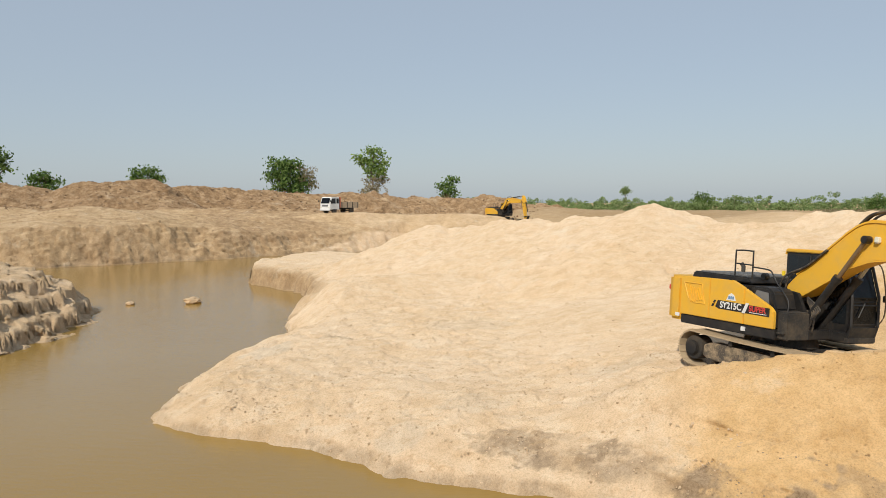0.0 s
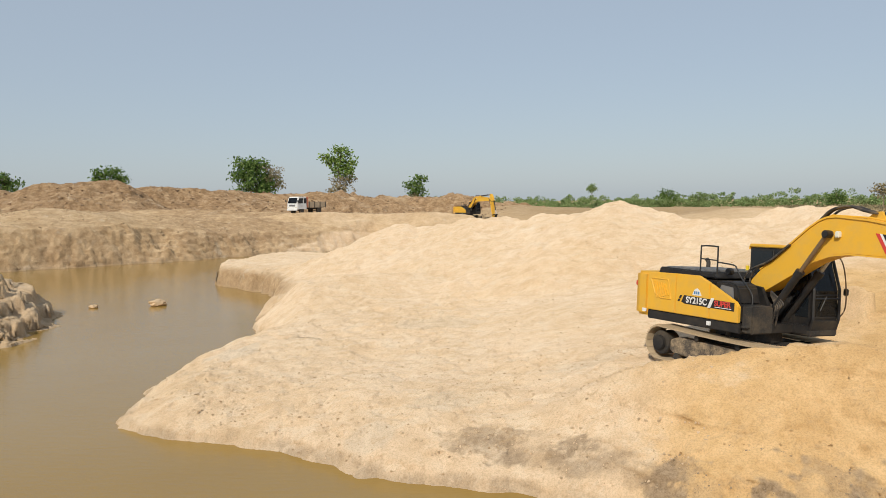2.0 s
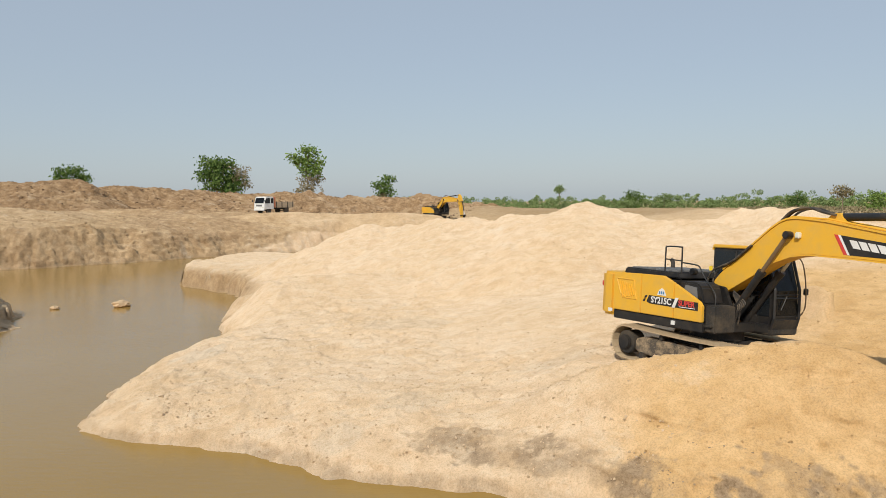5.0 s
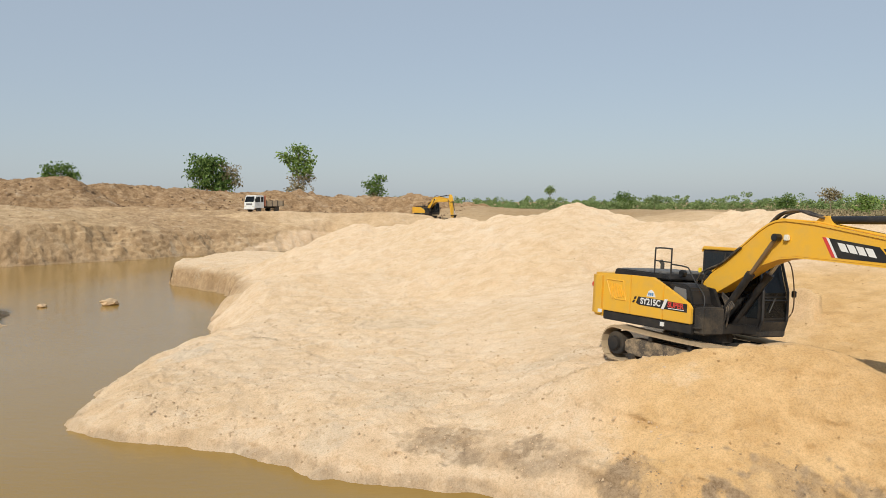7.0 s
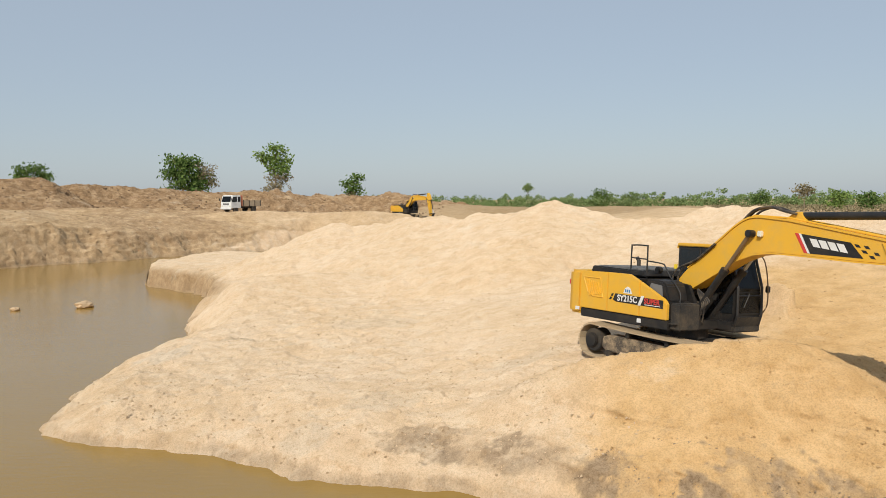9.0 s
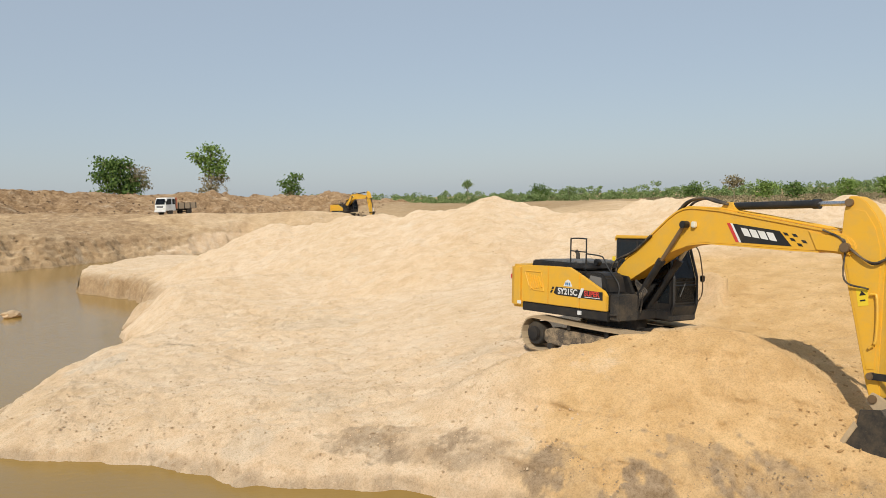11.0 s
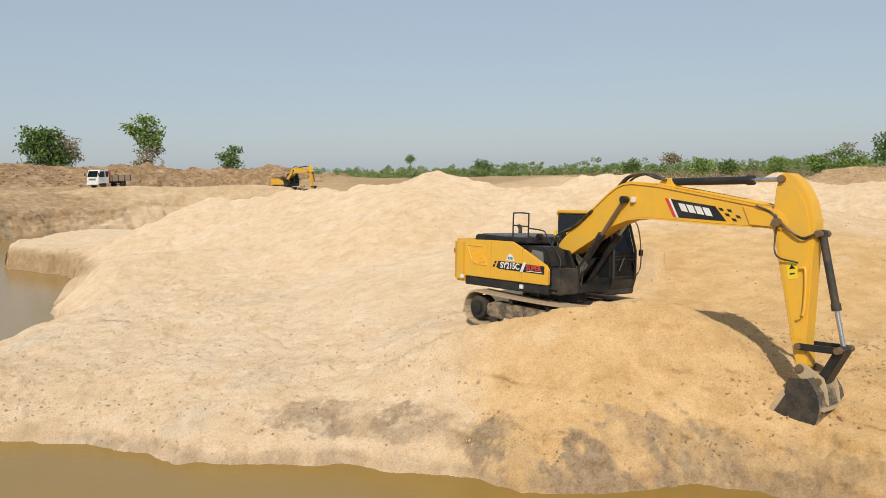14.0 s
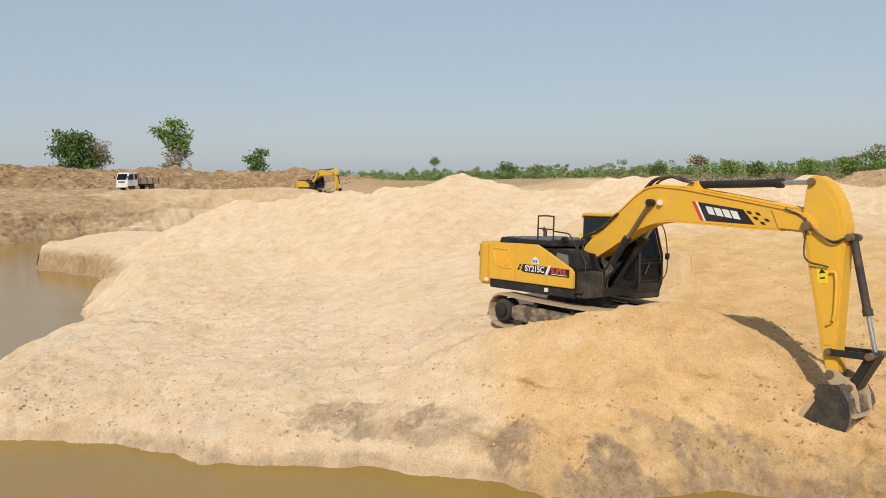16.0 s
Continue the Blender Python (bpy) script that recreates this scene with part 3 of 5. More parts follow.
YELLOW = plain("yellow_paint", (0.80, 0.44, 0.035), 0.40, dirt=0.34, dirt_color=(0.52, 0.36, 0.15))
BLACK = plain("black_paint", (0.014, 0.014, 0.015), 0.36, dirt=0.10)
DUSTY = plain("dusty_black_steel", (0.034, 0.032, 0.030), 0.6, 0.2, dirt=0.32, scale=2.2)
SANDY = plain("sand_caked_steel", (0.46, 0.35, 0.22), 0.9, dirt=0.8, dirt_color=(0.60, 0.45, 0.28), scale=5)
CAKED = plain("caked_track_frame", (0.09, 0.075, 0.06), 0.8, 0.1, dirt=1.0, dirt_color=(0.55, 0.41, 0.25), scale=3.4)
CHROME = plain("chrome_rod", (0.62, 0.62, 0.63), 0.18, 1.0, dirt=0.1)
RUSTY = plain("worn_steel", (0.24, 0.16, 0.09), 0.55, 0.6, dirt=0.5)
RUBBER = plain("rubber_hose", (0.035, 0.03, 0.027), 0.6, dirt=0.7)
GLASS = plain("tinted_glass", (0.010, 0.014, 0.018), 0.06, dirt=0.03)
WHITE = plain("white_paint", (0.78, 0.78, 0.76), 0.45, dirt=0.2)
RED = plain("red_paint", (0.62, 0.05, 0.04), 0.45, dirt=0.15)
SIGN_BLUE = plain("blue_print", (0.05, 0.20, 0.42), 0.5, dirt=0.0)
WARN = plain("warning_yellow", (0.85, 0.62, 0.03), 0.4, dirt=0.1)
GREY = plain("grey_panel", (0.16, 0.165, 0.17), 0.5, dirt=0.3)
LAMP = plain("lamp_lens", (0.75, 0.72, 0.6), 0.15, dirt=0.1)
DULL_RED = plain("faded_red_paint", (0.38, 0.12, 0.07), 0.6, dirt=0.5)
WOOD = plain("weathered_boards", (0.46, 0.36, 0.25), 0.8, dirt=0.4)

FOOT = Vector((0.727, 0, 1.947))


def shoe_mesh():
    bm = block((-0.3, -0.09, -0.015), (0.3, 0.09, 0.015), 0.006)
    for y in (-0.07, 0.0, 0.07):
        b2 = block((-0.3, y - 0.008, 0.012), (0.3, y + 0.008, 0.04), 0)
        me = bpy.data.meshes.new("tmp")
        b2.to_mesh(me)
        b2.free()
        bm.from_mesh(me)
        bpy.data.meshes.remove(me)
    me = bpy.data.meshes.new("track_shoe")
    bm.to_mesh(me)
    bm.free()
    me.materials.append(SANDY)
    return me


SHOE = shoe_mesh()


def add_track(dig, turn, y):
    """One crawler: frame with sprocket, idler, rollers and its chain of shoes."""
    half, rad, zc = 1.72, 0.41, 0.45
    frame_side = [(-1.45, 0.30), (-1.3, 0.22), (1.3, 0.22), (1.5, 0.32), (1.5, 0.56), (1.2, 0.66), (-1.2, 0.66), (-1.45, 0.56)]
    track = put("track", prism(frame_side, y - 0.17, y + 0.17, "y", 0.03), CAKED, dig, "sand-caked steel crawler track", m=turn)
    out = -1 if y < 0 else 1
    put("sprocket", disc((-half, zc), 0.30, y - 0.20, y + 0.20, 22, 0.02), DUSTY, track)
    put("drive_hub", disc((-half, zc), 0.19, y + out * 0.2, y + out * 0.29, 20, 0.03), BLACK, track)
    put("idler", disc((half, zc), 0.33, y - 0.12, y + 0.12, 26, 0.03), DUSTY, track)
    for k in range(7):
        put("roller", disc((-1.2 + 0.4 * k, 0.17), 0.1, y - 0.2, y + 0.2, 14, 0.02), DUSTY, track)
    for k in (-0.6, 0.6):
        put("carrier_roller", disc((k, 0.74), 0.07, y - 0.2, y + 0.2, 12, 0.01), DUSTY, track)
    count = 50
    total = 4 * half + 2 * math.pi * rad
    for k in range(count):
        s = total * k / count
        if s < 2 * half:
            x, z, a = -half + s, zc + rad - 0.03 * math.sin(math.pi * s / (2 * half)), 0
        elif s < 2 * half + math.pi * rad:
            a = (s - 2 * half) / rad
            x, z = half + rad * math.sin(a), zc + rad * math.cos(a)
        elif s < 4 * half + math.pi * rad:
            x, z, a = half - (s - 2 * half - math.pi * rad), zc - rad, math.pi
        else:
            a = math.pi + (s - 4 * half - math.pi * rad) / rad
            x, z = -half + rad * math.sin(a), zc + rad * math.cos(a)
        ob = new("track_shoe", SHOE)
        ob.parent = track
        ob.matrix_local = Matrix.Translation((x, y, z)) @ Matrix.Rotation(a, 4, "Y") @ Matrix.Rotation(radians(90), 4, "Z")
    return track


def cylinder_set(parent, name, a, b, share, r_body, r_rod, m_body, m_rod, y):
    """A hydraulic cylinder in the xz plane at y: barrel from a, rod to b."""
    a, b = Vector((a[0], y, a[1])), Vector((b[0], y, b[1]))
    mid = a.lerp(b, share)
    barrel = put(name, pipe([a, a.lerp(mid, 0.03), mid], r_body, 16), m_body, parent, smooth=True)
    d = (b - a).normalized()
    put("gland", pipe([mid - 0.12 * d, mid + 0.02 * d], r_body * 1.22, 16), m_body, barrel, smooth=True)
    put("rod", pipe([mid, b], r_rod, 14), m_rod, barrel, smooth=True)
    for p, r in ((a, r_body * 1.1), (b, r_body * 1.05)):
        put("pin_eye", disc((p.x, p.z), r, y - 0.09, y + 0.09, 16, 0.015), m_body, barrel)
    return barrel


def excavator(m, boom_deg, arm_deg, bucket_deg, turn_deg, label, marked):
    """A crawler excavator; x ahead, y to its left, slewing centre over the origin."""
    dig = tagged(new("excavator"), label, "excavator")
    dig.matrix_world = m
    turn = pose(0.42, 0, 0, 0, 2.0, turn_deg)
    put("undercarriage", prism([(-0.9, -0.95), (0.9, -0.95), (0.6, 0), (0.9, 0.95), (-0.9, 0.95), (-0.6, 0)], 0.42, 0.8, "z", 0.04), DUSTY, dig, m=turn)
    bm = bmesh.new()
    bmesh.ops.create_cone(bm, cap_ends=True, segments=32, radius1=0.66, radius2=0.62, depth=0.26, matrix=Matrix.Translation((0.42, 0, 0.92)))
    put("slew_ring", bm, DUSTY, dig)
    for y in (-1.19, 1.19):
        add_track(dig, turn, y)
    # upper frame and bodywork
    put("main_frame", prism([(-1.95, -1.33), (1.2, -1.33), (1.2, -0.55), (1.3, -0.4), (1.3, 0.3), (1.66, 0.36), (1.66, 1.33), (-1.95, 1.33)], 1.04, 1.27, "z", 0.02),
        BLACK, dig, "black painted steel skirt, dusty")
    rear = [(-1.96, -1.35), (-2.2, -1.35), (-2.42, -1.31), (-2.58, -1.18), (-2.72, -0.8), (-2.79, 0)]
    rear = rear + [(a, -c) for a, c in rear[-2::-1]]
    cw = put("counterweight", prism(rear, 1.10, 2.27, "z", 0.07), YELLOW, dig, smooth=True)
    for s in (-1, 1):
        put("tail_lamp", block((-2.545, s * 1.235 - 0.035, 1.86), (-2.46, s * 1.235 + 0.035, 2.0), 0.02), RED, cw)
    put("data_plate", block((-2.14, -1.356, 1.2), (-1.98, -1.346, 1.29), 0), WHITE, cw)
    put("engine_bay", block((-1.94, -1.29, 1.27), (0.2, 1.29, 2.2), 0.03), BLACK, dig)
    doors = [[(-1.94, 1.28), (-0.89, 1.28), (-0.89, 2.29), (-1.94, 2.27)],
             [(-0.875, 1.28), (0.265, 1.28), (0.265, 2.135), (-0.125, 2.29), (-0.875, 2.29)],
             [(0.28, 1.28), (1.17, 1.28), (1.17, 1.66), (1.08, 1.765), (0.28, 2.128)]]
    sides = []
    for y0, y1 in ((-1.37, -1.27), (1.27, 1.37)):
        for o in doors[: 3 if y0 < 0 else 1]:
            sides.append(put("side_door", prism(o, y0, y1, "y", 0.014), YELLOW, dig))
    # louvred recess of the rear door
    for k in range(6):
        x0, z0 = -1.70 + 0.085 * k, 2.06 - 0.012 * k
        put("louvre", prism([(x0, z0), (x0 + 0.028, z0), (x0 + 0.16, z0 - 0.44 + 0.03 * k), (x0 + 0.135, z0 - 0.44 + 0.03 * k)], -1.398, -1.368, "y", 0.005), YELLOW, sides[0])
    put("louvre_frame", pipe([(-1.82, -1.372, 2.12), (-1.16, -1.372, 2.11), (-1.04, -1.372, 1.62), (-1.42, -1.372, 1.62), (-1.64, -1.372, 1.72), (-1.82, -1.372, 2.12)], 0.018, 6), YELLOW, sides[0])
    put("hinge_plate", block((0.22, -1.385, 1.12), (0.32, -1.33, 1.22), 0.004), WHITE, sides[1])
    # engine hood with ribs
    hood = put("hood", prism([(-1.9, 2.24), (0.15, 2.24), (0.05, 2.38), (-1.82, 2.42)], -1.08, 1.08, "y", 0.03), BLACK, dig, "black sheet metal engine hood")
    for k in range(6):
        put("hood_rib", block((-1.72 + 0.29 * k, -0.95, 2.385), (-1.54 + 0.29 * k, 0.95, 2.44), 0.012), GREY, hood)
    put("exhaust_stack", pipe([(-1.55, 0.35, 2.4), (-1.55, 0.35, 2.58), (-1.62, 0.35, 2.66)], 0.055, 12), DUSTY, dig, smooth=True)
    put("air_cleaner", prism([(0.3, 1.7), (1.1, 1.7), (0.98, 2.1), (0.84, 2.2), (0.3, 2.2)], -1.22, -0.55, "y", 0.04), BLACK, dig)
    put("inlet_grille", prism([(0.44, 1.98), (0.9, 1.78), (0.86, 2.08), (0.5, 2.12)], -1.235, -1.215, "y", 0.004), GREY, dig)
    put("fuel_tank", block((0.3, -1.25, 1.28), (1.14, -0.5, 1.72), 0.03), BLACK, dig)
    put("pre_cleaner", disc((0.2, 2.42), 0.09, -0.75, -0.6, 14, 0.02), BLACK, dig)
    put("tool_box", block((1.2, -1.28, 1.06), (1.52, -0.62, 1.70), 0.03), DUSTY, dig, "dusty black tool box with step")
    put("step", block((1.26, -1.36, 1.2), (1.46, -1.26, 1.23), 0.006), DUSTY, dig)
    # grab rails over the right side
    rail = put("handrail", pipe(rounded([(-0.5, -0.95, 2.2), (-0.5, -0.95, 2.94), (-0.45, -0.95, 3.02), (0.01, -0.95, 3.02), (0.06, -0.95, 2.94), (0.06, -0.95, 2.2)], 4), 0.02, 8),
               BLACK, dig, smooth=True)
    put("rail_bar", pipe([(-0.5, -0.95, 2.70), (0.06, -0.95, 2.68)], 0.017, 8), BLACK, rail, smooth=True)
    put("rail_bar", pipe(rounded([(0.06, -0.95, 2.64), (0.56, -0.95, 2.60), (0.68, -0.95, 2.52), (0.86, -0.97, 2.3), (1.22, -1.0, 1.95), (1.28, -1.05, 1.68)], 4), 0.018, 8), BLACK, rail, smooth=True)
    # cab
    cab_side = [(-0.2, 1.12), (1.62, 1.12), (1.72, 1.4), (1.70, 2.1), (1.46, 2.86), (1.3, 3.05), (-0.2, 3.05)]
    cab = put("cab", prism(cab_side, 0.40, 1.32, "y", 0.04), BLACK, dig, "black cab with tinted panes and yellow roof edge")
    put("cab_roof", prism([(-0.24, 3.04), (1.34, 3.04), (1.22, 3.11), (-0.2, 3.13)], 0.39, 1.34, "y", 0.02), YELLOW, cab)
    put("cab_roof_edge", prism([(-0.235, 2.98), (-0.2, 2.98), (-0.2, 3.05), (-0.235, 3.05)], 0.40, 1.33, "y", 0.006), YELLOW, cab)
    put("window_pane", prism([(-0.1, 2.0), (0.52, 2.0), (0.52, 2.96), (-0.1, 2.96)], 0.385, 0.395, "y", 0.003), GLASS, cab)
    put("window_pane", prism([(0.6, 1.95), (1.60, 1.95), (1.60, 2.15), (1.38, 2.84), (1.26, 2.96), (0.6, 2.96)], 0.385, 0.395, "y", 0.003), GLASS, cab)
    put("window_pane", prism([(1.2, 1.45), (1.62, 1.45), (1.62, 1.9), (1.2, 1.9)], 0.385, 0.395, "y", 0.003), GLASS, cab)
    put("window_pane", prism([(-0.2, 0.48), (-0.2, 1.26), (-0.212, 1.26), (-0.212, 0.48)], 2.05, 2.94, "z", 0), GLASS, cab)
    put("window_pane", prism([(-0.1, 1.9), (1.55, 1.9), (1.55, 2.15), (1.34, 2.84), (-0.1, 2.92)], 1.325, 1.335, "y", 0.003), GLASS, cab)
    for name, lo, hi in (("windscreen", 0.40, 0.98), ("lower_windscreen", 0.04, 0.37)):
        bm = bmesh.new()
        foot, brow = Vector((1.735, 0, 1.42)), Vector((1.485, 0, 2.88))
        knee = Vector((1.725, 0, 2.08))
        at = lambda k: foot.lerp(knee, k / 0.45) if k < 0.45 else knee.lerp(brow, (k - 0.45) / 0.55)
        ks = sorted({lo, hi, min(max(0.45, lo), hi)})
        rows = [[bm.verts.new((at(k).x, y, at(k).z)) for y in (0.47, 1.25)] for k in ks]
        for r0, r1 in zip(rows, rows[1:]):
            bm.faces.new((r0[0], r0[1], r1[1], r1[0]))
        bmesh.ops.solidify(bm, geom=bm.faces[:], thickness=0.012)
        put(name, bm, GLASS, cab)
    for y in (0.42, 1.30):
        put("cab_post", pipe([(1.66, y, 1.14), (1.745, y, 1.42), (1.735, y, 2.1), (1.495, y, 2.88), (1.34, y, 3.04)], 0.036, 6), BLACK, cab)
    put("cab_rail", pipe([(1.742, 0.44, 1.9), (1.742, 1.28, 1.9)], 0.022, 6), BLACK, cab)
    put("cab_post", pipe([(0.56, 0.385, 1.24), (0.56, 0.385, 2.98)], 0.022, 6), BLACK, cab)
    put("lower_panel", prism([(0.62, 1.16), (1.16, 1.16), (1.16, 1.92), (0.62, 1.92)], 0.36, 0.39, "y", 0.01), DUSTY, cab, "dust-streaked lower panel")
    put("cab_sill", block((0.55, 0.36, 1.0), (1.70, 1.34, 1.16), 0.03), DUSTY, cab)
    put("kick_plate", prism([(1.64, 1.15), (1.73, 1.38), (1.76, 1.38), (1.67, 1.14)], 0.44, 1.28, "y", 0.006), DUSTY, cab)
    put("wiper", pipe([(1.77, 0.62, 1.62), (1.775, 0.86, 2.05)], 0.012, 6), BLACK, cab)
    put("amber_lamp", block((-0.26, 0.34, 2.38), (-0.18, 0.40, 2.56), 0.01), WARN, cab)
    put("guard_rail", pipe(rounded([(1.5, 1.28, 2.92), (1.72, 1.34, 2.8), (1.84, 1.36, 2.3), (1.86, 1.36, 1.7), (1.7, 1.34, 1.4)], 5), 0.016, 8), RUSTY, cab, smooth=True)
    put("mirror", block((1.78, 1.36, 1.98), (1.84, 1.5, 2.14), 0.015), BLACK, cab)
    # boom
    ca, sa = math.cos(radians(boom_deg)), math.sin(radians(boom_deg))

    def on_boom(u, v):
        return FOOT.x + u * ca - v * sa, FOOT.z + u * sa + v * ca

    for y0, y1 in ((-0.40, -0.31), (0.31, 0.40)):
        put("boom_bracket", prism([(0.3, 1.2), (1.3, 1.2), (1.28, 1.45), (0.95, 2.1), (0.62, 2.14), (0.4, 1.75)], y0, y1, "y", 0.015), BLACK, dig)
    top = [(-0.3, 0.12), (-0.22, 0.34), (0.1, 0.56), (0.66, 0.84), (1.58, 1.33), (1.85, 1.44), (2.05, 1.475), (2.3, 1.45), (3.0, 1.25), (3.93, 0.91), (4.8, 0.59), (5.5, 0.33), (5.72, 0.25), (5.86, 0.1)]
    low = [(5.88, -0.08), (5.74, -0.18), (5.5, -0.09), (5.12, 0.01), (4.37, 0.17), (3.27, 0.43), (2.46, 0.61), (2.03, 0.635), (1.56, 0.56), (0.87, 0.30), (0.2, 0.06), (-0.2, -0.1)]
    boom = put("boom", prism([on_boom(*p) for p in top + low], -0.22, 0.22, "y", 0.018), YELLOW, dig)
    crest = top[2:12]
    put("boom_top_flange", prism([on_boom(u, v + 0.028) for u, v in crest] + [on_boom(u, v - 0.012) for u, v in crest[::-1]], -0.25, 0.25, "y", 0), YELLOW, boom)
    put("boom_low_flange", prism([on_boom(u, v - 0.022) for u, v in low[3:11]] + [on_boom(u, v + 0.010) for u, v in low[10:2:-1]], -0.24, 0.24, "y", 0), YELLOW, boom)
    for y in (-1, 1):
        put("boom_end_plate", prism([on_boom(*p) for p in ((5.0, 0.46), (5.08, 0.40), (5.5, 0.26), (5.74, 0.18), (5.82, 0.02), (5.72, -0.14), (5.5, -0.05), (5.1, 0.05))], y * 0.235 - 0.016, y * 0.235 + 0.016, "y", 0.006), YELLOW, boom)
    x, z = on_boom(2.09, 1.10)
    put("boom_pin", disc((x, z), 0.085, -0.40, 0.40, 18, 0.015), RUSTY, boom)
    x, z = on_boom(2.32, 1.06)
    put("work_lamp", block((x - 0.06, -0.33, z - 0.07), (x + 0.05, -0.22, z + 0.07), 0.02), LAMP, boom)
    x, z = on_boom(5.7, 0)
    put("arm_pin", disc((x, z), 0.10, -0.34, 0.34, 18, 0.015), RUSTY, boom)
    put("boom_foot_pin", disc((FOOT.x, FOOT.z), 0.11, -0.44, 0.44, 18, 0.015), DUSTY, boom)
    put("cylinder_lug", prism([on_boom(*p) for p in ((2.85, 1.28), (3.4, 1.1), (3.26, 1.4), (3.1, 1.42))], -0.12, 0.12, "y", 0.01), YELLOW, boom)
    for y in (-0.05, 0.04, 0.13):
        put("oil_line", pipe([(on_boom(u, v)[0], y * 2.2, on_boom(u, v)[1]) for u, v in ((0.3, 0.72), (1.0, 1.07), (1.7, 1.44), (2.1, 1.53), (3.0, 1.31), (4.7, 0.68), (5.4, 0.42))], 0.02, 6),
            YELLOW, boom, smooth=True)
    for y in (-0.17, -0.08, 0.1):
        pts = [(on_boom(u, v)[0], y, on_boom(u, v)[1]) for u, v in ((1.85, 1.48), (2.15, 1.64), (2.56, 1.64), (2.9, 1.48), (3.2, 1.36))]
        put("hose", pipe(rounded(pts, 5), 0.028, 8), RUBBER, boom, smooth=True)
    for y, k in ((-0.26, 0.0), (0.26, 0.05), (-0.3, 0.12)):
        pts = [(0.8, y, 1.5), (0.46 - k, y, 2.0), (0.55 - k, y, 2.45), (on_boom(0.45, 0.72)[0], y, on_boom(0.45, 0.72)[1]), (on_boom(1.05, 1.02)[0], y, on_boom(1.05, 1.02)[1])]
        put("hose", pipe(rounded(pts, 5), 0.024, 8), RUBBER, boom, smooth=True)
    for k in range(5):
        pts = [(1.0 + 0.09 * k, -0.36 - 0.05 * (k % 2), 1.22), (1.28 + 0.05 * k, -0.42, 1.42 + 0.05 * k), (1.38 + 0.05 * k, -0.4, 1.66 + 0.03 * k), (1.2, -0.37, 1.95 + 0.02 * k)]
        put("hose", pipe(rounded(pts, 4), 0.022, 6), RUBBER, dig, smooth=True)
    for s in (-1, 1):
        cylinder_set(dig, "boom_cylinder", (1.06, 1.33), on_boom(2.09, 1.10), 0.58, 0.085, 0.048, BLACK, RUSTY if s < 0 else CHROME, 0.33 * s)
    # arm
    px, pz = on_boom(5.7, 0)
    cb, sb = math.cos(radians(arm_deg)), math.sin(radians(arm_deg))

    def on_arm(u, w):
        return px + u * cb - w * sb, pz + u * sb + w * cb

    side = [(-0.98, 0.2), (-0.94, 0.36), (-0.8, 0.5), (-0.55, 0.62), (-0.3, 0.69), (0.1, 0.71), (0.42, 0.66), (0.72, 0.56), (1.6, 0.35), (2.45, 0.14), (2.88, 0.1), (3.02, 0.0), (2.95, -0.11), (2.6, -0.14),
            (1.5, -0.14), (0.43, -0.15), (-0.1, -0.17), (-0.32, -0.07), (-0.75, 0.06)]
    arm = put("arm", prism([on_arm(*p) for p in side], -0.18, 0.18, "y", 0.018), YELLOW, dig)
    inner = [(-0.72, 0.26), (-0.62, 0.46), (-0.28, 0.58), (0.1, 0.60), (0.4, 0.55), (2.35, 0.09), (2.35, -0.07), (0.25, -0.09), (-0.2, -0.07)]
    put("arm_side_plate", prism([on_arm(*p) for p in inner], -0.193, 0.193, "y", 0.006), YELLOW, arm)
    x, z = on_arm(-0.85, 0.2)
    put("pin", disc((x, z), 0.08, -0.26, 0.26, 16, 0.012), RUSTY, arm)
    x, z = on_arm(0.35, 0.73)
    put("pin", disc((x, z), 0.07, -0.24, 0.24, 16, 0.012), RUSTY, arm)
    put("grab_pipe", pipe(rounded([(on_arm(u, w)[0], -0.24, on_arm(u, w)[1]) for u, w in ((0.95, 0.3), (1.05, 0.40), (1.8, 0.24), (1.95, 0.08))], 4), 0.03, 8), YELLOW, arm, smooth=True)
    if marked:
        w0 = prism([on_arm(*p) for p in ((0.8, 0.02), (0.8, 0.24), (1.15, 0.2), (1.15, 0.0))], -0.199, -0.194, "y", 0)
        plate = put("warning_plate", w0, WARN, arm, "yellow warning plate with black symbols")
        put("symbol", prism([on_arm(*p) for p in ((0.86, 0.12), (0.95, 0.06), (0.95, 0.19))], -0.203, -0.2, "y", 0), BLACK, plate)
        put("symbol", prism([on_arm(*p) for p in ((1.03, 0.06), (1.03, 0.16), (1.06, 0.16), (1.06, 0.06))], -0.203, -0.2, "y", 0), BLACK, plate)
    for u0, w0, u1, w1, sag, y in ((-0.05, 0.02, 0.85, 0.28, 0.34, -0.25), (-0.02, 0.05, 0.35, 0.70, 0.42, -0.23), (0.0, 0.05, 0.35, 0.70, 0.34, -0.26), (-0.05, 0.0, 0.8, 0.26, 0.28, 0.25)):
        a, c = on_arm(u0, w0), on_arm(u1, w1)
        q = on_arm(0.55 * (u0 + u1) + sag * 0.5, 0.5 * (w0 + w1) - (0.28 if w1 < 0.5 else -0.05))
        put("hose", pipe(rounded([(on_boom(5.3, 0.42)[0], y, on_boom(5.3, 0.42)[1]), (on_boom(5.62, 0.2)[0], y, on_boom(5.62, 0.2)[1]), (a[0] - 0.02, y, a[1]), (q[0], y - 0.03, q[1]), (c[0], y, c[1])], 6), 0.019, 8),
            RUBBER, arm, smooth=True)
    lug = on_boom(3.15, 1.33)
    cylinder_set(dig, "arm_cylinder", lug, on_arm(-0.85, 0.2), 0.74, 0.085, 0.05, BLACK, CHROME, 0.0)
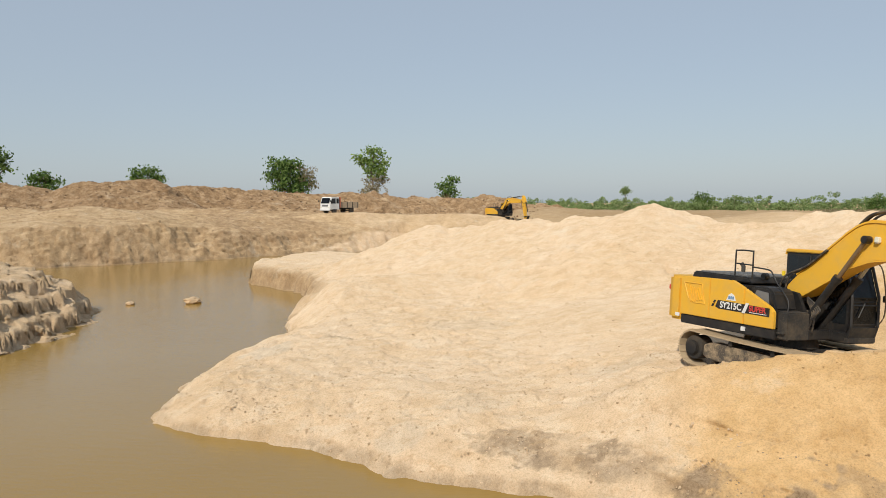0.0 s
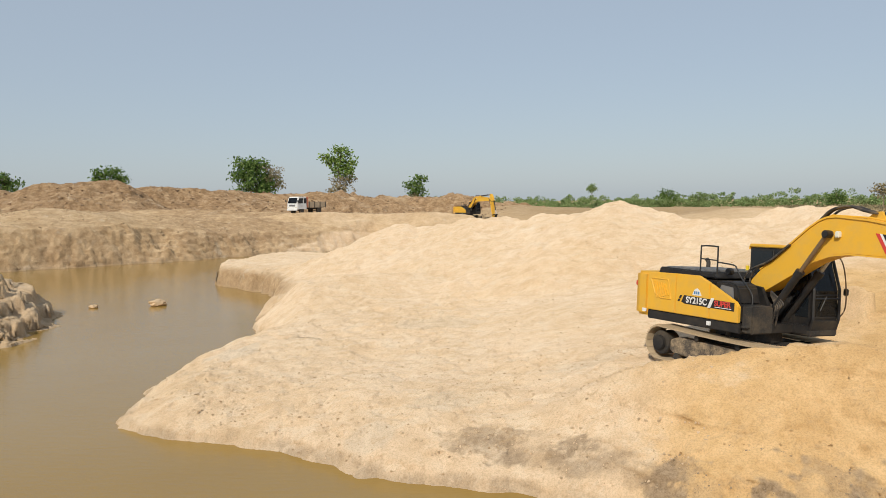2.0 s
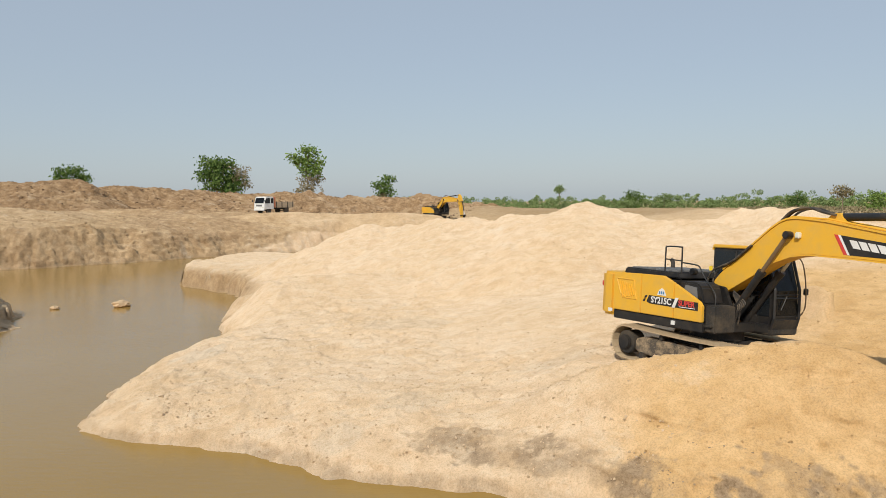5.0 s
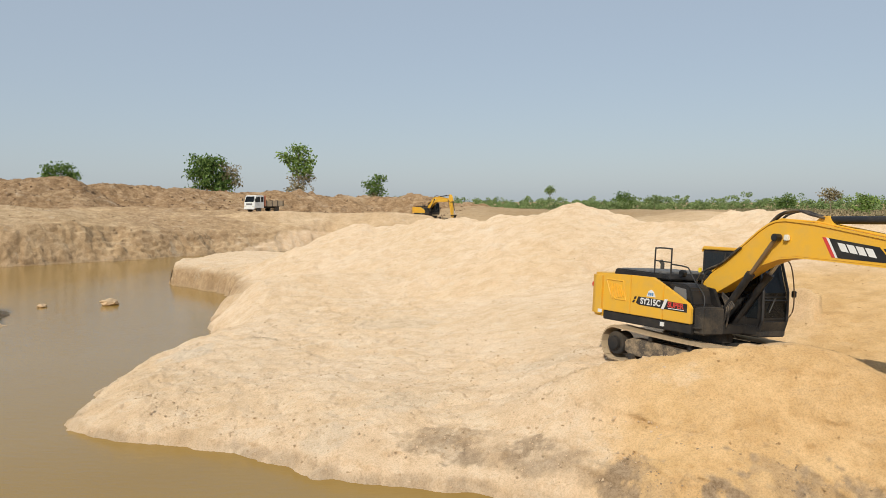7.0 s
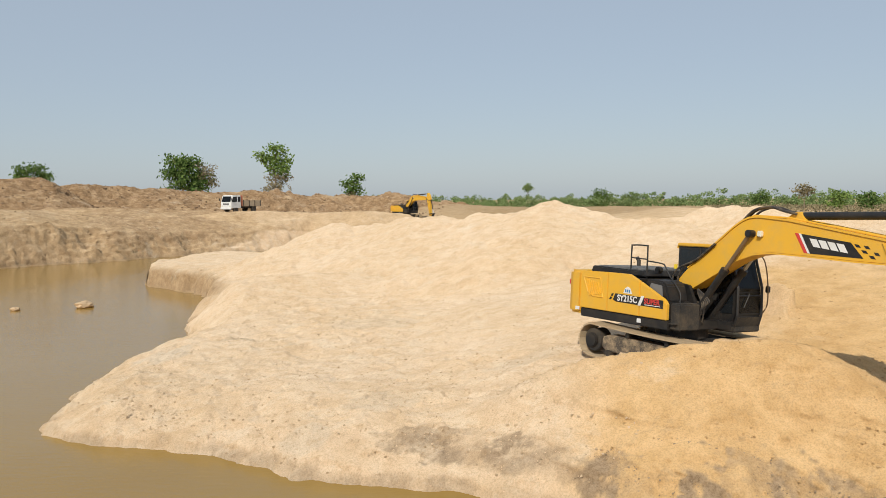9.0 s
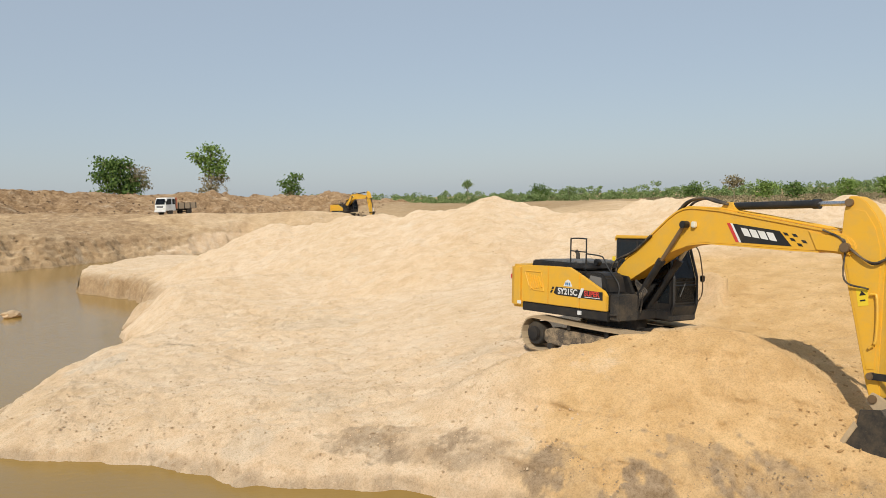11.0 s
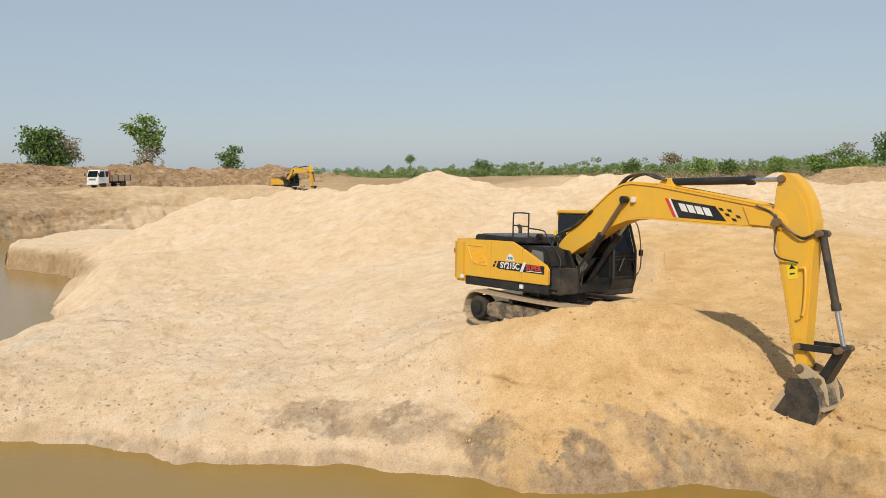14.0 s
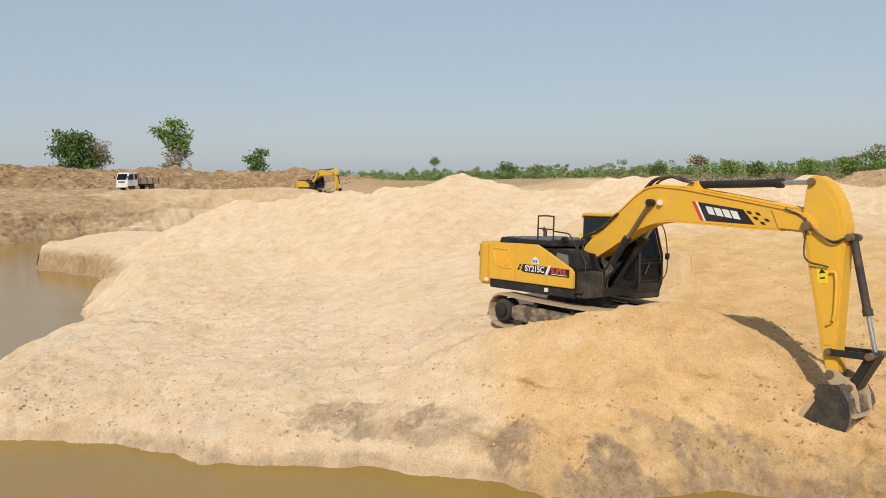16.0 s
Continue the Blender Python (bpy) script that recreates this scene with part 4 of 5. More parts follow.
    # bucket, link and its cylinder
    bx, bz = on_arm(2.9, 0)
    cc, sc = math.cos(radians(bucket_deg)), math.sin(radians(bucket_deg))

    def on_bucket(p, q):
        return bx + p * cc - q * sc, bz + p * sc + q * cc

    def mesh_bucket():
        bm = bmesh.new()
        back = [(-0.02, 0.30), (0.12, 0.60), (0.35, 0.80), (0.65, 0.88), (0.95, 0.80), (1.2, 0.58), (1.35, 0.30), (1.42, 0.04)]
        inner = [(0.10, 0.28), (0.20, 0.53), (0.39, 0.73), (0.65, 0.82), (0.91, 0.745), (1.14, 0.54), (1.28, 0.29), (1.37, 0.05)]
        w = 0.52
        rows = []
        for y in (-w, w):
            rows.append([bm.verts.new((on_bucket(*p)[0], y, on_bucket(*p)[1])) for p in back])
            rows.append([bm.verts.new((on_bucket(*p)[0], y, on_bucket(*p)[1])) for p in inner])
        n = len(back)
        for i in range(n - 1):
            bm.faces.new((rows[0][i], rows[0][i + 1], rows[2][i + 1], rows[2][i]))
            bm.faces.new((rows[1][i], rows[1][i + 1], rows[3][i + 1], rows[3][i]))
            bm.faces.new((rows[0][i], rows[0][i + 1], rows[1][i + 1], rows[1][i]))
            bm.faces.new((rows[2][i], rows[2][i + 1], rows[3][i + 1], rows[3][i]))
        for i in (0, n - 1):
            bm.faces.new((rows[0][i], rows[1][i], rows[3][i], rows[2][i]))
        return bm

    bucket = put("bucket", mesh_bucket(), CAKED, dig, "scratched black steel digging bucket caked with sand")
    plate = [(-0.02, 0.30), (0.12, 0.58), (0.35, 0.78), (0.65, 0.86), (0.95, 0.78), (1.2, 0.56), (1.35, 0.30), (1.42, 0.04), (1.3, 0.0), (0.9, 0.06), (0.5, 0.08), (0.2, 0.0)]
    for s in (-1, 1):
        put("side_plate", prism([on_bucket(*p) for p in plate], s * 0.535 - 0.018, s * 0.535 + 0.018, "y", 0.006), DUSTY, bucket)
        put("side_cutter", prism([on_bucket(*p) for p in ((0.45, 0.02), (1.36, -0.03), (1.42, 0.06), (0.5, 0.12))], s * 0.565 - 0.016, s * 0.565 + 0.016, "y", 0.006), SANDY, bucket)
        put("bucket_ear", prism([on_bucket(*p) for p in ((-0.1, -0.08), (0.12, -0.1), (0.22, 0.3), (0.3, 0.8), (0.05, 0.62), (-0.1, 0.46), (-0.12, 0.1))], s * 0.24 - 0.03, s * 0.24 + 0.03, "y", 0.01), SANDY, bucket)
    for k in range(5):
        y = -0.46 + 0.23 * k
        put("bucket_tooth", prism([on_bucket(*p) for p in ((1.3, 0.1), (1.36, 0.0), (1.60, -0.02), (1.62, 0.0), (1.42, 0.12))], y - 0.05, y + 0.05, "y", 0.008), RUSTY, bucket)
    for p, q in ((0.35, 0.81), (0.8, 0.87), (1.17, 0.62)):
        x, z = on_bucket(p, q)
        put("wear_strip", block((x - 0.05, -0.5, z - 0.03), (x + 0.05, 0.5, z + 0.03), 0.01), SANDY, bucket)
    put("pin", disc((bx, bz), 0.085, -0.32, 0.32, 18, 0.015), RUSTY, bucket)
    lp, bp = Vector(on_arm(2.47, 0.03)), Vector(on_bucket(0.0, 0.42))
    d = (bp - lp).length
    r1, r2 = 0.76, 0.72
    k = (d * d + r1 * r1 - r2 * r2) / (2 * d)
    h = math.sqrt(max(0.0, r1 * r1 - k * k))
    ax = (bp - lp) / d
    joint = lp + k * ax + h * Vector((-ax.y, ax.x))
    other = lp + k * ax - h * Vector((-ax.y, ax.x))
    away = Vector((-sb, cb))
    joint = joint if (joint - lp).dot(away) > (other - lp).dot(away) else other

    def bar(a, c, w):
        t = (c - a).normalized()
        s = Vector((-t.y, t.x)) * w
        e = t * w
        return [tuple(v) for v in (a - e * 0.6 - s * 0.6, a - e - 0 * s, a - e * 0.6 + s * 0.6, a + s, c + s, c + e * 0.6 + s * 0.6, c + e, c + e * 0.6 - s * 0.6, c - s, a - s)]

    for s in (-1, 1):
        put("tipping_link", prism(bar(lp, joint, 0.065), s * 0.27 - 0.03, s * 0.27 + 0.03, "y", 0.01), BLACK, dig)
    put("bucket_link", prism(bar(joint, bp, 0.085), -0.2, 0.2, "y", 0.02), BLACK, dig)
    for q in (lp, joint, bp):
        put("link_pin", disc((q.x, q.y), 0.07, -0.33, 0.33, 16, 0.012), RUSTY, dig)
    cylinder_set(dig, "bucket_cylinder", on_arm(0.35, 0.73), tuple(joint), 0.66, 0.075, 0.045, DUSTY, CHROME, 0.0)
    if marked:
        up = Matrix.Rotation(radians(90), 4, "X")
        band = put("model_band", prism([(-0.66, 1.60), (-0.58, 1.77), (1.06, 1.74), (1.06, 1.54), (-0.54, 1.56)], -1.377, -1.372, "y", 0), BLACK, sides[1], "black decal band with white and red lettering")
        lettering("lettering", "SY215C", 0.215, WHITE, band, Matrix.Translation((-0.5, -1.380, 1.66)) @ up @ Matrix.Diagonal((1.0, 1.0, 1, 1)))
        put("decal_slash", prism([(0.22, 1.54), (0.32, 1.54), (0.44, 1.79), (0.34, 1.79)], -1.382, -1.378, "y", 0), WHITE, band)
        lettering("lettering", "SUPER", 0.185, RED, band, Matrix.Translation((0.44, -1.380, 1.665)) @ up)
        put("decal_line", block((0.46, -1.381, 1.572), (0.98, -1.378, 1.588), 0), WHITE, band)
        for k in range(2):
            put("decal_square", prism([(-0.80 + 0.05 * k, 1.60 + 0.09 * k), (-0.73 + 0.05 * k, 1.60 + 0.09 * k), (-0.69 + 0.05 * k, 1.67 + 0.09 * k), (-0.76 + 0.05 * k, 1.67 + 0.09 * k)], -1.377, -1.372, "y", 0), BLACK, band)
        st = put("sticker", prism([(-0.30, 1.80), (0.02, 1.80), (-0.05, 1.93), (-0.14, 1.98), (-0.23, 1.93)], -1.377, -1.372, "y", 0), WHITE, sides[1], "white paper sticker with blue marks")
        for k in range(3):
            put("sticker_mark", block((-0.23 + 0.065 * k, -1.380, 1.83), (-0.185 + 0.065 * k, -1.378, 1.90), 0), SIGN_BLUE, st)
        bp2 = put("boom_band", prism([on_boom(*p) for p in ((3.29, 0.91), (4.36, 0.56), (4.58, 0.2), (3.44, 0.46))], -0.227, -0.222, "y", 0), BLACK, boom, "black decal band with white blocks and a red edge")
        put("boom_stripe", prism([on_boom(*p) for p in ((3.14, 0.955), (3.23, 0.93), (3.385, 0.475), (3.30, 0.495))], -0.227, -0.222, "y", 0), RED, bp2)
        put("boom_stripe", prism([on_boom(*p) for p in ((3.23, 0.93), (3.29, 0.91), (3.44, 0.46), (3.385, 0.475))], -0.227, -0.222, "y", 0), WHITE, bp2)
        for k in range(4):
            u, v = 3.47 + 0.195 * k, 0.785 - 0.064 * k
            put("logo_block", prism([on_boom(*p) for p in ((u, v), (u + 0.16, v - 0.052), (u + 0.225, v - 0.242), (u + 0.065, v - 0.19))], -0.231, -0.228, "y", 0), WHITE, bp2)
        for u, v in ((4.43, 0.52), (4.56, 0.38), (4.62, 0.46), (4.70, 0.25), (4.80, 0.30)):
            put("decal_square", prism([on_boom(*p) for p in ((u, v), (u + 0.09, v - 0.028), (u + 0.125, v - 0.095), (u + 0.035, v - 0.067))], -0.227, -0.222, "y", 0), BLACK, bp2)
    return dig


excavator(pose(8.239, 18.998, 1.798, -3.43, -0.63, -66.62), 10.43, -78.06, -117, 5, "yellow crawler excavator with dusty sand-caked tracks digging beside a sand heap", True)


# ---- far machines ----
fx, fy = from_bearing(4.2, 130)
excavator(pose(fx, fy, ground_height(fx, fy) - 0.05, 0, 0, -58), 14, -76, -110, 5, "yellow crawler excavator working on a distant earth bank", False)


def truck(m):
    """A small forward-control tipper; x ahead."""
    t = tagged(new("truck"), "white dusty lorry with an open board-sided bed on the haul road", "truck")
    t.matrix_world = m
    put("chassis", block((-4.0, -0.42, 0.62), (1.3, 0.42, 0.85), 0.02), DUSTY, t)
    cab_o = [(-0.45, 0.62), (1.38, 0.62), (1.45, 0.8), (1.42, 1.45), (1.12, 2.36), (0.95, 2.44), (-0.4, 2.44)]
    cab = put("cab", prism(cab_o, -1.02, 1.02, "y", 0.05), WHITE, t)
    bm = bmesh.new()
    bm.faces.new([bm.verts.new(p) for p in ((1.445, -0.88, 1.5), (1.445, 0.88, 1.5), (1.175, 0.82, 2.28), (1.175, -0.82, 2.28))])
    bmesh.ops.solidify(bm, geom=bm.faces[:], thickness=0.012)
    put("windscreen", bm, GLASS, cab)
    for s in (-1, 1):
        put("side_window", prism([(0.32, 1.48), (1.3, 1.48), (1.06, 2.2), (0.32, 2.24)], s * 1.025 - 0.006, s * 1.025 + 0.006, "y", 0), GLASS, cab)
        put("rear_quarter_window", prism([(-0.3, 1.5), (0.15, 1.5), (0.15, 2.22), (-0.3, 2.22)], s * 1.025 - 0.006, s * 1.025 + 0.006, "y", 0), GLASS, cab)
        put("headlight", block((1.42, s * 0.74 - 0.17, 0.82), (1.47, s * 0.74 + 0.17, 0.98), 0.02), LAMP, cab)
        put("mirror", block((1.45, s * 1.22 - 0.09, 1.65), (1.52, s * 1.22 + 0.09, 2.0), 0.02), BLACK, cab)
    put("grille", block((1.44, -0.6, 1.05), (1.465, 0.6, 1.3), 0.01), GREY, cab)
    put("bumper", block((1.36, -1.03, 0.45), (1.54, 1.03, 0.72), 0.04), WHITE, t)
    put("headboard", block((-0.72, -1.08, 0.9), (-0.6, 1.08, 2.42), 0.02), DULL_RED, t, "faded red headboard")
    bed = put("bed", block((-4.3, -1.08, 0.86), (-0.74, 1.08, 0.98), 0.015), WOOD, t)
    for s in (-1, 1):
        for k in range(3):
            put("side_board", block((-4.3, s * 1.06 - 0.02, 1.0 + 0.24 * k), (-0.76, s * 1.06 + 0.02, 1.22 + 0.24 * k), 0.01), WOOD, bed)
        for k in range(4):
            put("stake", block((-4.2 + 1.1 * k, s * 1.10 - 0.03, 0.86), (-4.1 + 1.1 * k, s * 1.10 + 0.03, 1.74), 0.01), DUSTY, bed)
    put("tailboard", block((-4.36, -1.06, 0.98), (-4.31, 1.06, 1.68), 0.01), WOOD, bed)
    for x in (0.45, -3.0):
        for s in (-1, 1):
            w = put("wheel", disc((x, 0.46), 0.46, s * 0.84 - 0.14, s * 0.84 + 0.14, 26, 0.04), RUBBER, t)
            put("rim", disc((x, 0.46), 0.25, s * 0.84 + s * 0.1, s * 0.84 + s * 0.15, 18, 0.01), DUSTY, w)
        put("axle", pipe([(x, -0.84, 0.46), (x, 0.84, 0.46)], 0.07, 10), DUSTY, t)
    return t


tx, ty = from_bearing(-8.1, 114)
truck(pose(tx, ty, ground_height(tx, ty) - 0.03, 0, 0, 232))


# ---- lumps and stones ----
def lump(name, x, y, size, squash, seed, mat, label, category, sink=0.3):
    bm = bmesh.new()
    bmesh.ops.create_icosphere(bm, subdivisions=3, radius=1)
    for v in bm.verts:
        p = v.co * 1.4 + Vector((seed * 3.1, 0, 0))
        k = 1 + 0.35 * noise.noise(p) + 0.16 * noise.noise(p * 2.7) + 0.08 * noise.noise(p * 6)
        v.co = Vector((v.co.x * size * k, v.co.y * size * 0.8 * k, v.co.z * size * squash * k))
    ob = put(name, bm, mat, None, smooth=True)
    ob.matrix_world = pose(x, y, max(0.0, ground_height(x, y)) + size * squash * (1 - 2 * sink), 0, 0, 40 * seed)
    return tagged(ob, label, category, "sand lumps in the water")


SANDSTONE = plain("pale_sand_lump", (0.60, 0.43, 0.26), 0.95, dirt=0.5, dirt_color=(0.40, 0.27, 0.15), scale=5)
lump("sand_islet", -15.0, 46.2, 0.50, 0.45, 1, SANDSTONE, "pale lump of sand standing out of the water", "sand lump", 0.15)
lump("sand_islet", -18.5, 45.6, 0.30, 0.4, 2, SANDSTONE, "small flat lump of sand in the water", "sand lump", 0.2)


def scatter(name, count, place, size_lo, size_hi, mat, label, seed):
    """Countless small clods lying on the ground, each an uneven block of twelve faces or so."""
    g = np.random.default_rng(seed)
    bm = bmesh.new()
    bmesh.ops.create_cube(bm, size=1.5)
    bmesh.ops.triangulate(bm, faces=bm.faces[:])
    base = np.array([v.co[:] for v in bm.verts])
    faces = np.array([[v.index for v in f.verts] for f in bm.faces])
    bm.free()
    x, y = place(g, count)
    z, _ = terrain(x, y)
    keep = z > 0.05
    x, y, z = x[keep], y[keep], z[keep]
    n = len(x)
    size = size_lo * (size_hi / size_lo) ** (g.random(n) ** 2.2)
    co = base[None] * (1 + 0.35 * g.normal(size=(n, len(base), 1)).clip(-1.5, 1.5)) * size[:, None, None] * (0.6 + 0.7 * g.random((n, 1, 3)))
    a = g.random(n) * 6.28
    ca, sa = np.cos(a)[:, None], np.sin(a)[:, None]
    co = np.stack([co[..., 0] * ca - co[..., 1] * sa + x[:, None], co[..., 0] * sa + co[..., 1] * ca + y[:, None], co[..., 2] * 0.8 + z[:, None] + 0.15 * size[:, None]], -1)
    f = (faces[None] + len(base) * np.arange(n)[:, None, None]).reshape(-1, 3)
    me = bpy.data.meshes.new(name)
    me.from_pydata(co.reshape(-1, 3).tolist(), [], f.tolist())
    me.materials.append(mat)
    return tagged(new(name, me), label, "clods", kind="stuff")


def clod_material(name, dark, light):
    m, n, l, s = material(name, light, 0.95)
    g = n.new("ShaderNodeNewGeometry")
    l.new(ramp(n, l, g.outputs["Random Per Island"], (0, dark), (1, light)), s.inputs["Base Color"])
    bump(n, l, s, noise_node(n, l, 12, 5, 0.7, g.outputs["Position"]), 0.5, 0.05)
    return m


def polar(b0, b1, r0, r1):
    return lambda g, n: from_bearing(g.uniform(b0, b1, n), g.uniform(r0, r1, n))


BROWN_CLOD = clod_material("brown_clods", (0.19, 0.12, 0.07), (0.36, 0.245, 0.145))
TAN_CLOD = clod_material("tan_clods", (0.40, 0.28, 0.165), (0.58, 0.43, 0.27))
SAND_CLOD = clod_material("sand_clods", (0.46, 0.29, 0.13), (0.64, 0.43, 0.21))
PALE_CLOD = clod_material("pale_crumbs", (0.50, 0.36, 0.22), (0.72, 0.55, 0.37))
MUD_CLOD = clod_material("mud_clods", (0.28, 0.205, 0.13), (0.44, 0.335, 0.22))
scatter("brown_clods", 4500, polar(-34, 7, 114, 150), 0.05, 0.20, BROWN_CLOD, "broken brown clay clods over the spoil ridge", 11)
scatter("bank_clods", 1300, polar(-34, -13, 70, 100), 0.04, 0.13, TAN_CLOD, "crumbled clay lumps along the cut bank", 12)
scatter("dirt_clods", 900, polar(40, 49, 100, 114), 0.05, 0.18, TAN_CLOD, "broken orange dirt clods on the far heap", 13)
scatter("sand_crumbs", 9000, polar(-20, 19, 15, 42), 0.006, 0.032, PALE_CLOD, "crumbs of damp sand over the spit and heaps", 14)
scatter("heap_crumbs", 4500, polar(18, 46, 15, 36), 0.006, 0.032, SAND_CLOD, "crumbs of orange sand rolled down the heaps", 17)
scatter("shore_crumbs", 5000, polar(-21, 22, 15.2, 23), 0.006, 0.032, PALE_CLOD, "small crumbs and flakes of sand on the eroded bank", 16)
scatter("dug_clods", 700, polar(35, 47, 16.0, 22), 0.010, 0.05, SAND_CLOD, "freshly dug orange clods beside the bucket", 18)
scatter("mud_crumbs", 1800, polar(17, 46, 14.2, 15.6), 0.006, 0.022, MUD_CLOD, "muddy crumbs beside the water", 15)

# ---- plants ----
def leaf_material(name, dark, light):
    m, n, l, s = material(name, light, 0.7)
    g = n.new("ShaderNodeNewGeometry")
    c = ramp(n, l, g.outputs["Random Per Island"], (0.0, dark), (1.0, light))
    l.new(c, s.inputs["Base Color"])
    s.inputs["Specular IOR Level"].default_value = 0.2
    tr = n.new("ShaderNodeBsdfTranslucent")
    l.new(c, tr.inputs[0])
    mx = n.new("ShaderNodeMixShader")
    mx.inputs[0].default_value = 0.3
    l.new(s.outputs[0], mx.inputs[1])
    l.new(tr.outputs[0], mx.inputs[2])
    l.new(mx.outputs[0], n["Material Output"].inputs[0])
    return m


LEAF_DARK = leaf_material("dark_leaves", (0.06, 0.12, 0.03), (0.21, 0.30, 0.08))
LEAF_FRESH = leaf_material("fresh_leaves", (0.11, 0.19, 0.04), (0.33, 0.44, 0.12))
LEAF_DRY = leaf_material("dry_twigs_and_leaves", (0.20, 0.17, 0.09), (0.40, 0.33, 0.19))
# leaf colour for far growth, with the distance haze painted in as paler green
LEAF_FAR_HAZY = leaf_material("far_hazy_leaves", (0.14, 0.22, 0.075), (0.36, 0.44, 0.18))
BARK = plain("bark", (0.25, 0.19, 0.13), 0.9, dirt=0.4)
rng = np.random.default_rng(5)


def leaf_cards(centers, sizes):
    """Small bent leaf clusters, two triangles each, at the given places."""
    n = len(centers)
    a = rng.normal(size=(n, 3))
    a /= np.linalg.norm(a, axis=1)[:, None]
    b3 = np.cross(a, rng.normal(size=(n, 3)))
    b3 /= np.linalg.norm(b3, axis=1)[:, None]
    s = np.asarray(sizes)[:, None]
    c = np.cross(a, b3)
    co = np.stack([centers - a * s, centers + b3 * s * 0.55 + c * s * 0.2, centers + a * s, centers - b3 * s * 0.55 + c * s * 0.2], 1).reshape(-1, 3)
    return co, np.arange(4 * n).reshape(-1, 4)


def leaf_object(name, co, faces, mat, parent=None):
    me = bpy.data.meshes.new(name)
    me.from_pydata(co.tolist(), [], faces.tolist())
    me.materials.append(mat)
    ob = new(name, me)
    ob.parent = parent
    return ob


def crown(lobes, leaf, density):
    """Leaf places scattered in the outer part of each lobe (x, y, z, rx, rz), in clumps with gaps."""
    pts = []
    for x, y, z, rx, rz in lobes:
        clumps = max(6, int(density * rx * rz * 2.6))
        for _ in range(clumps):
            d = rng.normal(size=3)
            d /= np.linalg.norm(d)
            q = np.array([x, y, z]) + d * np.array([rx, rx, rz]) * rng.uniform(0.35, 1.05)
            k = rng.integers(14, 30)
            pts.append(q + rng.normal(size=(k, 3)) * leaf * np.array([1.9, 1.9, 1.2]))
    pts = np.concatenate(pts)
    return leaf_cards(pts, leaf * rng.uniform(0.6, 1.3, len(pts)))


def tree(bearing, rng_m, lobes, mat, label, trunk=0.22, leaf=0.34, density=1.9, dry=None, limbs=True, name="tree", sink=0.3):
    """A tree: tapered trunk with limbs to each lobe of its crown; lobes in metres over its foot."""
    x, y = from_bearing(bearing, rng_m)
    z = ground_height(x, y) - sink
    t = tagged(new(name), label, name)
    t.matrix_world = pose(x, y, z, 0, 0, -bearing)
    top = max(lo[2] for lo in lobes)
    lean = rng.uniform(-0.3, 0.3)
    stem = [(0, 0, 0), (0.1 * lean, 0.1, top * 0.3), (0.5 * lean, -0.1, top * 0.6), (lean, 0, top * 0.95)]
    tk = put("trunk", pipe(rounded(stem, 4), trunk, 8, taper=0.3), BARK, t, smooth=True)
    if limbs:
        for i, (a, b3, c, rx, rz) in enumerate(lobes):
            k = 0.35 + 0.4 * ((i * 0.37) % 1)
            s = Vector(stem[1]).lerp(Vector(stem[3]), k * min(1.0, c / top))
            e = Vector((a, b3, c))
            put("limb", pipe(rounded([s, s.lerp(e, 0.5) + Vector((0, 0, -0.15 * rx)), e, e + Vector((0.4 * rx * (1 if a > 0 else -1), 0.2, 0.4 * rz))], 3), trunk * 0.45, 6, taper=0.3), BARK, tk)
    co, f = crown(lobes, leaf, density)
    leaf_object("crown", co, f, mat, t)
    if dry:
        co, f = crown(dry, leaf * 0.7, density * 0.8)
        leaf_object("dry_crown", co, f, LEAF_DRY, t)["label"] = "dry brown twigs and thin leaves"
    return t


def over(bearing, rng_m, elev):
    """Height over a tree's foot that stands at a given angle over the level of the eye."""
    x, y = from_bearing(bearing, rng_m)
    return 6.05 + rng_m * math.tan(radians(elev)) - ground_height(x, y) + 0.3


# the bush-like tree, the tall one and the small one on the ridge
R1 = 172
h = over(-11.1, R1, 3.25)
tree(-11.1, R1, [(-2.6, 0, h - 1.8, 2.4, 1.7), (0.2, 0.5, h - 2.2, 2.8, 2.0), (-3.4, 0, h - 4.2, 2.2, 1.8), (-0.6, 0, h - 5.0, 3.0, 2.4), (2.2, 0.5, h - 5.2, 2.3, 2.2), (-1.8, 0, h - 6.8, 2.6, 1.6), (1.8, 0, h - 7.2, 2.6, 1.6)],
     LEAF_DARK, "broad bushy green tree with one dry side on the ridge", 0.3, dry=[(3.6, 0, h - 4.0, 1.9, 2.2), (4.4, 0, h - 5.6, 1.6, 1.6), (2.4, 0, h - 2.6, 1.5, 1.2)])
h = over(-5.2, R1, 4.0)
tree(-5.2, R1, [(0.4, 0, h - 1.2, 2.0, 1.3), (-0.6, 0, h - 3.0, 2.2, 1.5), (-3.4, 0, h - 2.2, 1.7, 1.0), (1.6, 0, h - 3.4, 1.8, 1.3), (0.2, 0, h - 5.0, 2.0, 1.5), (2.4, 0, h - 5.4, 0.9, 0.8)],
     LEAF_FRESH, "tall slender tree with bright green crown and bare lower twigs", 0.24, dry=[(0.2, 0, h - 7.2, 1.9, 1.8), (1.9, 0, h - 7.0, 1.4, 1.6), (-0.8, 0, h - 9.2, 2.2, 1.2), (1.4, 0, h - 9.0, 1.9, 1.2)])
h = over(0.4, 176, 1.85)
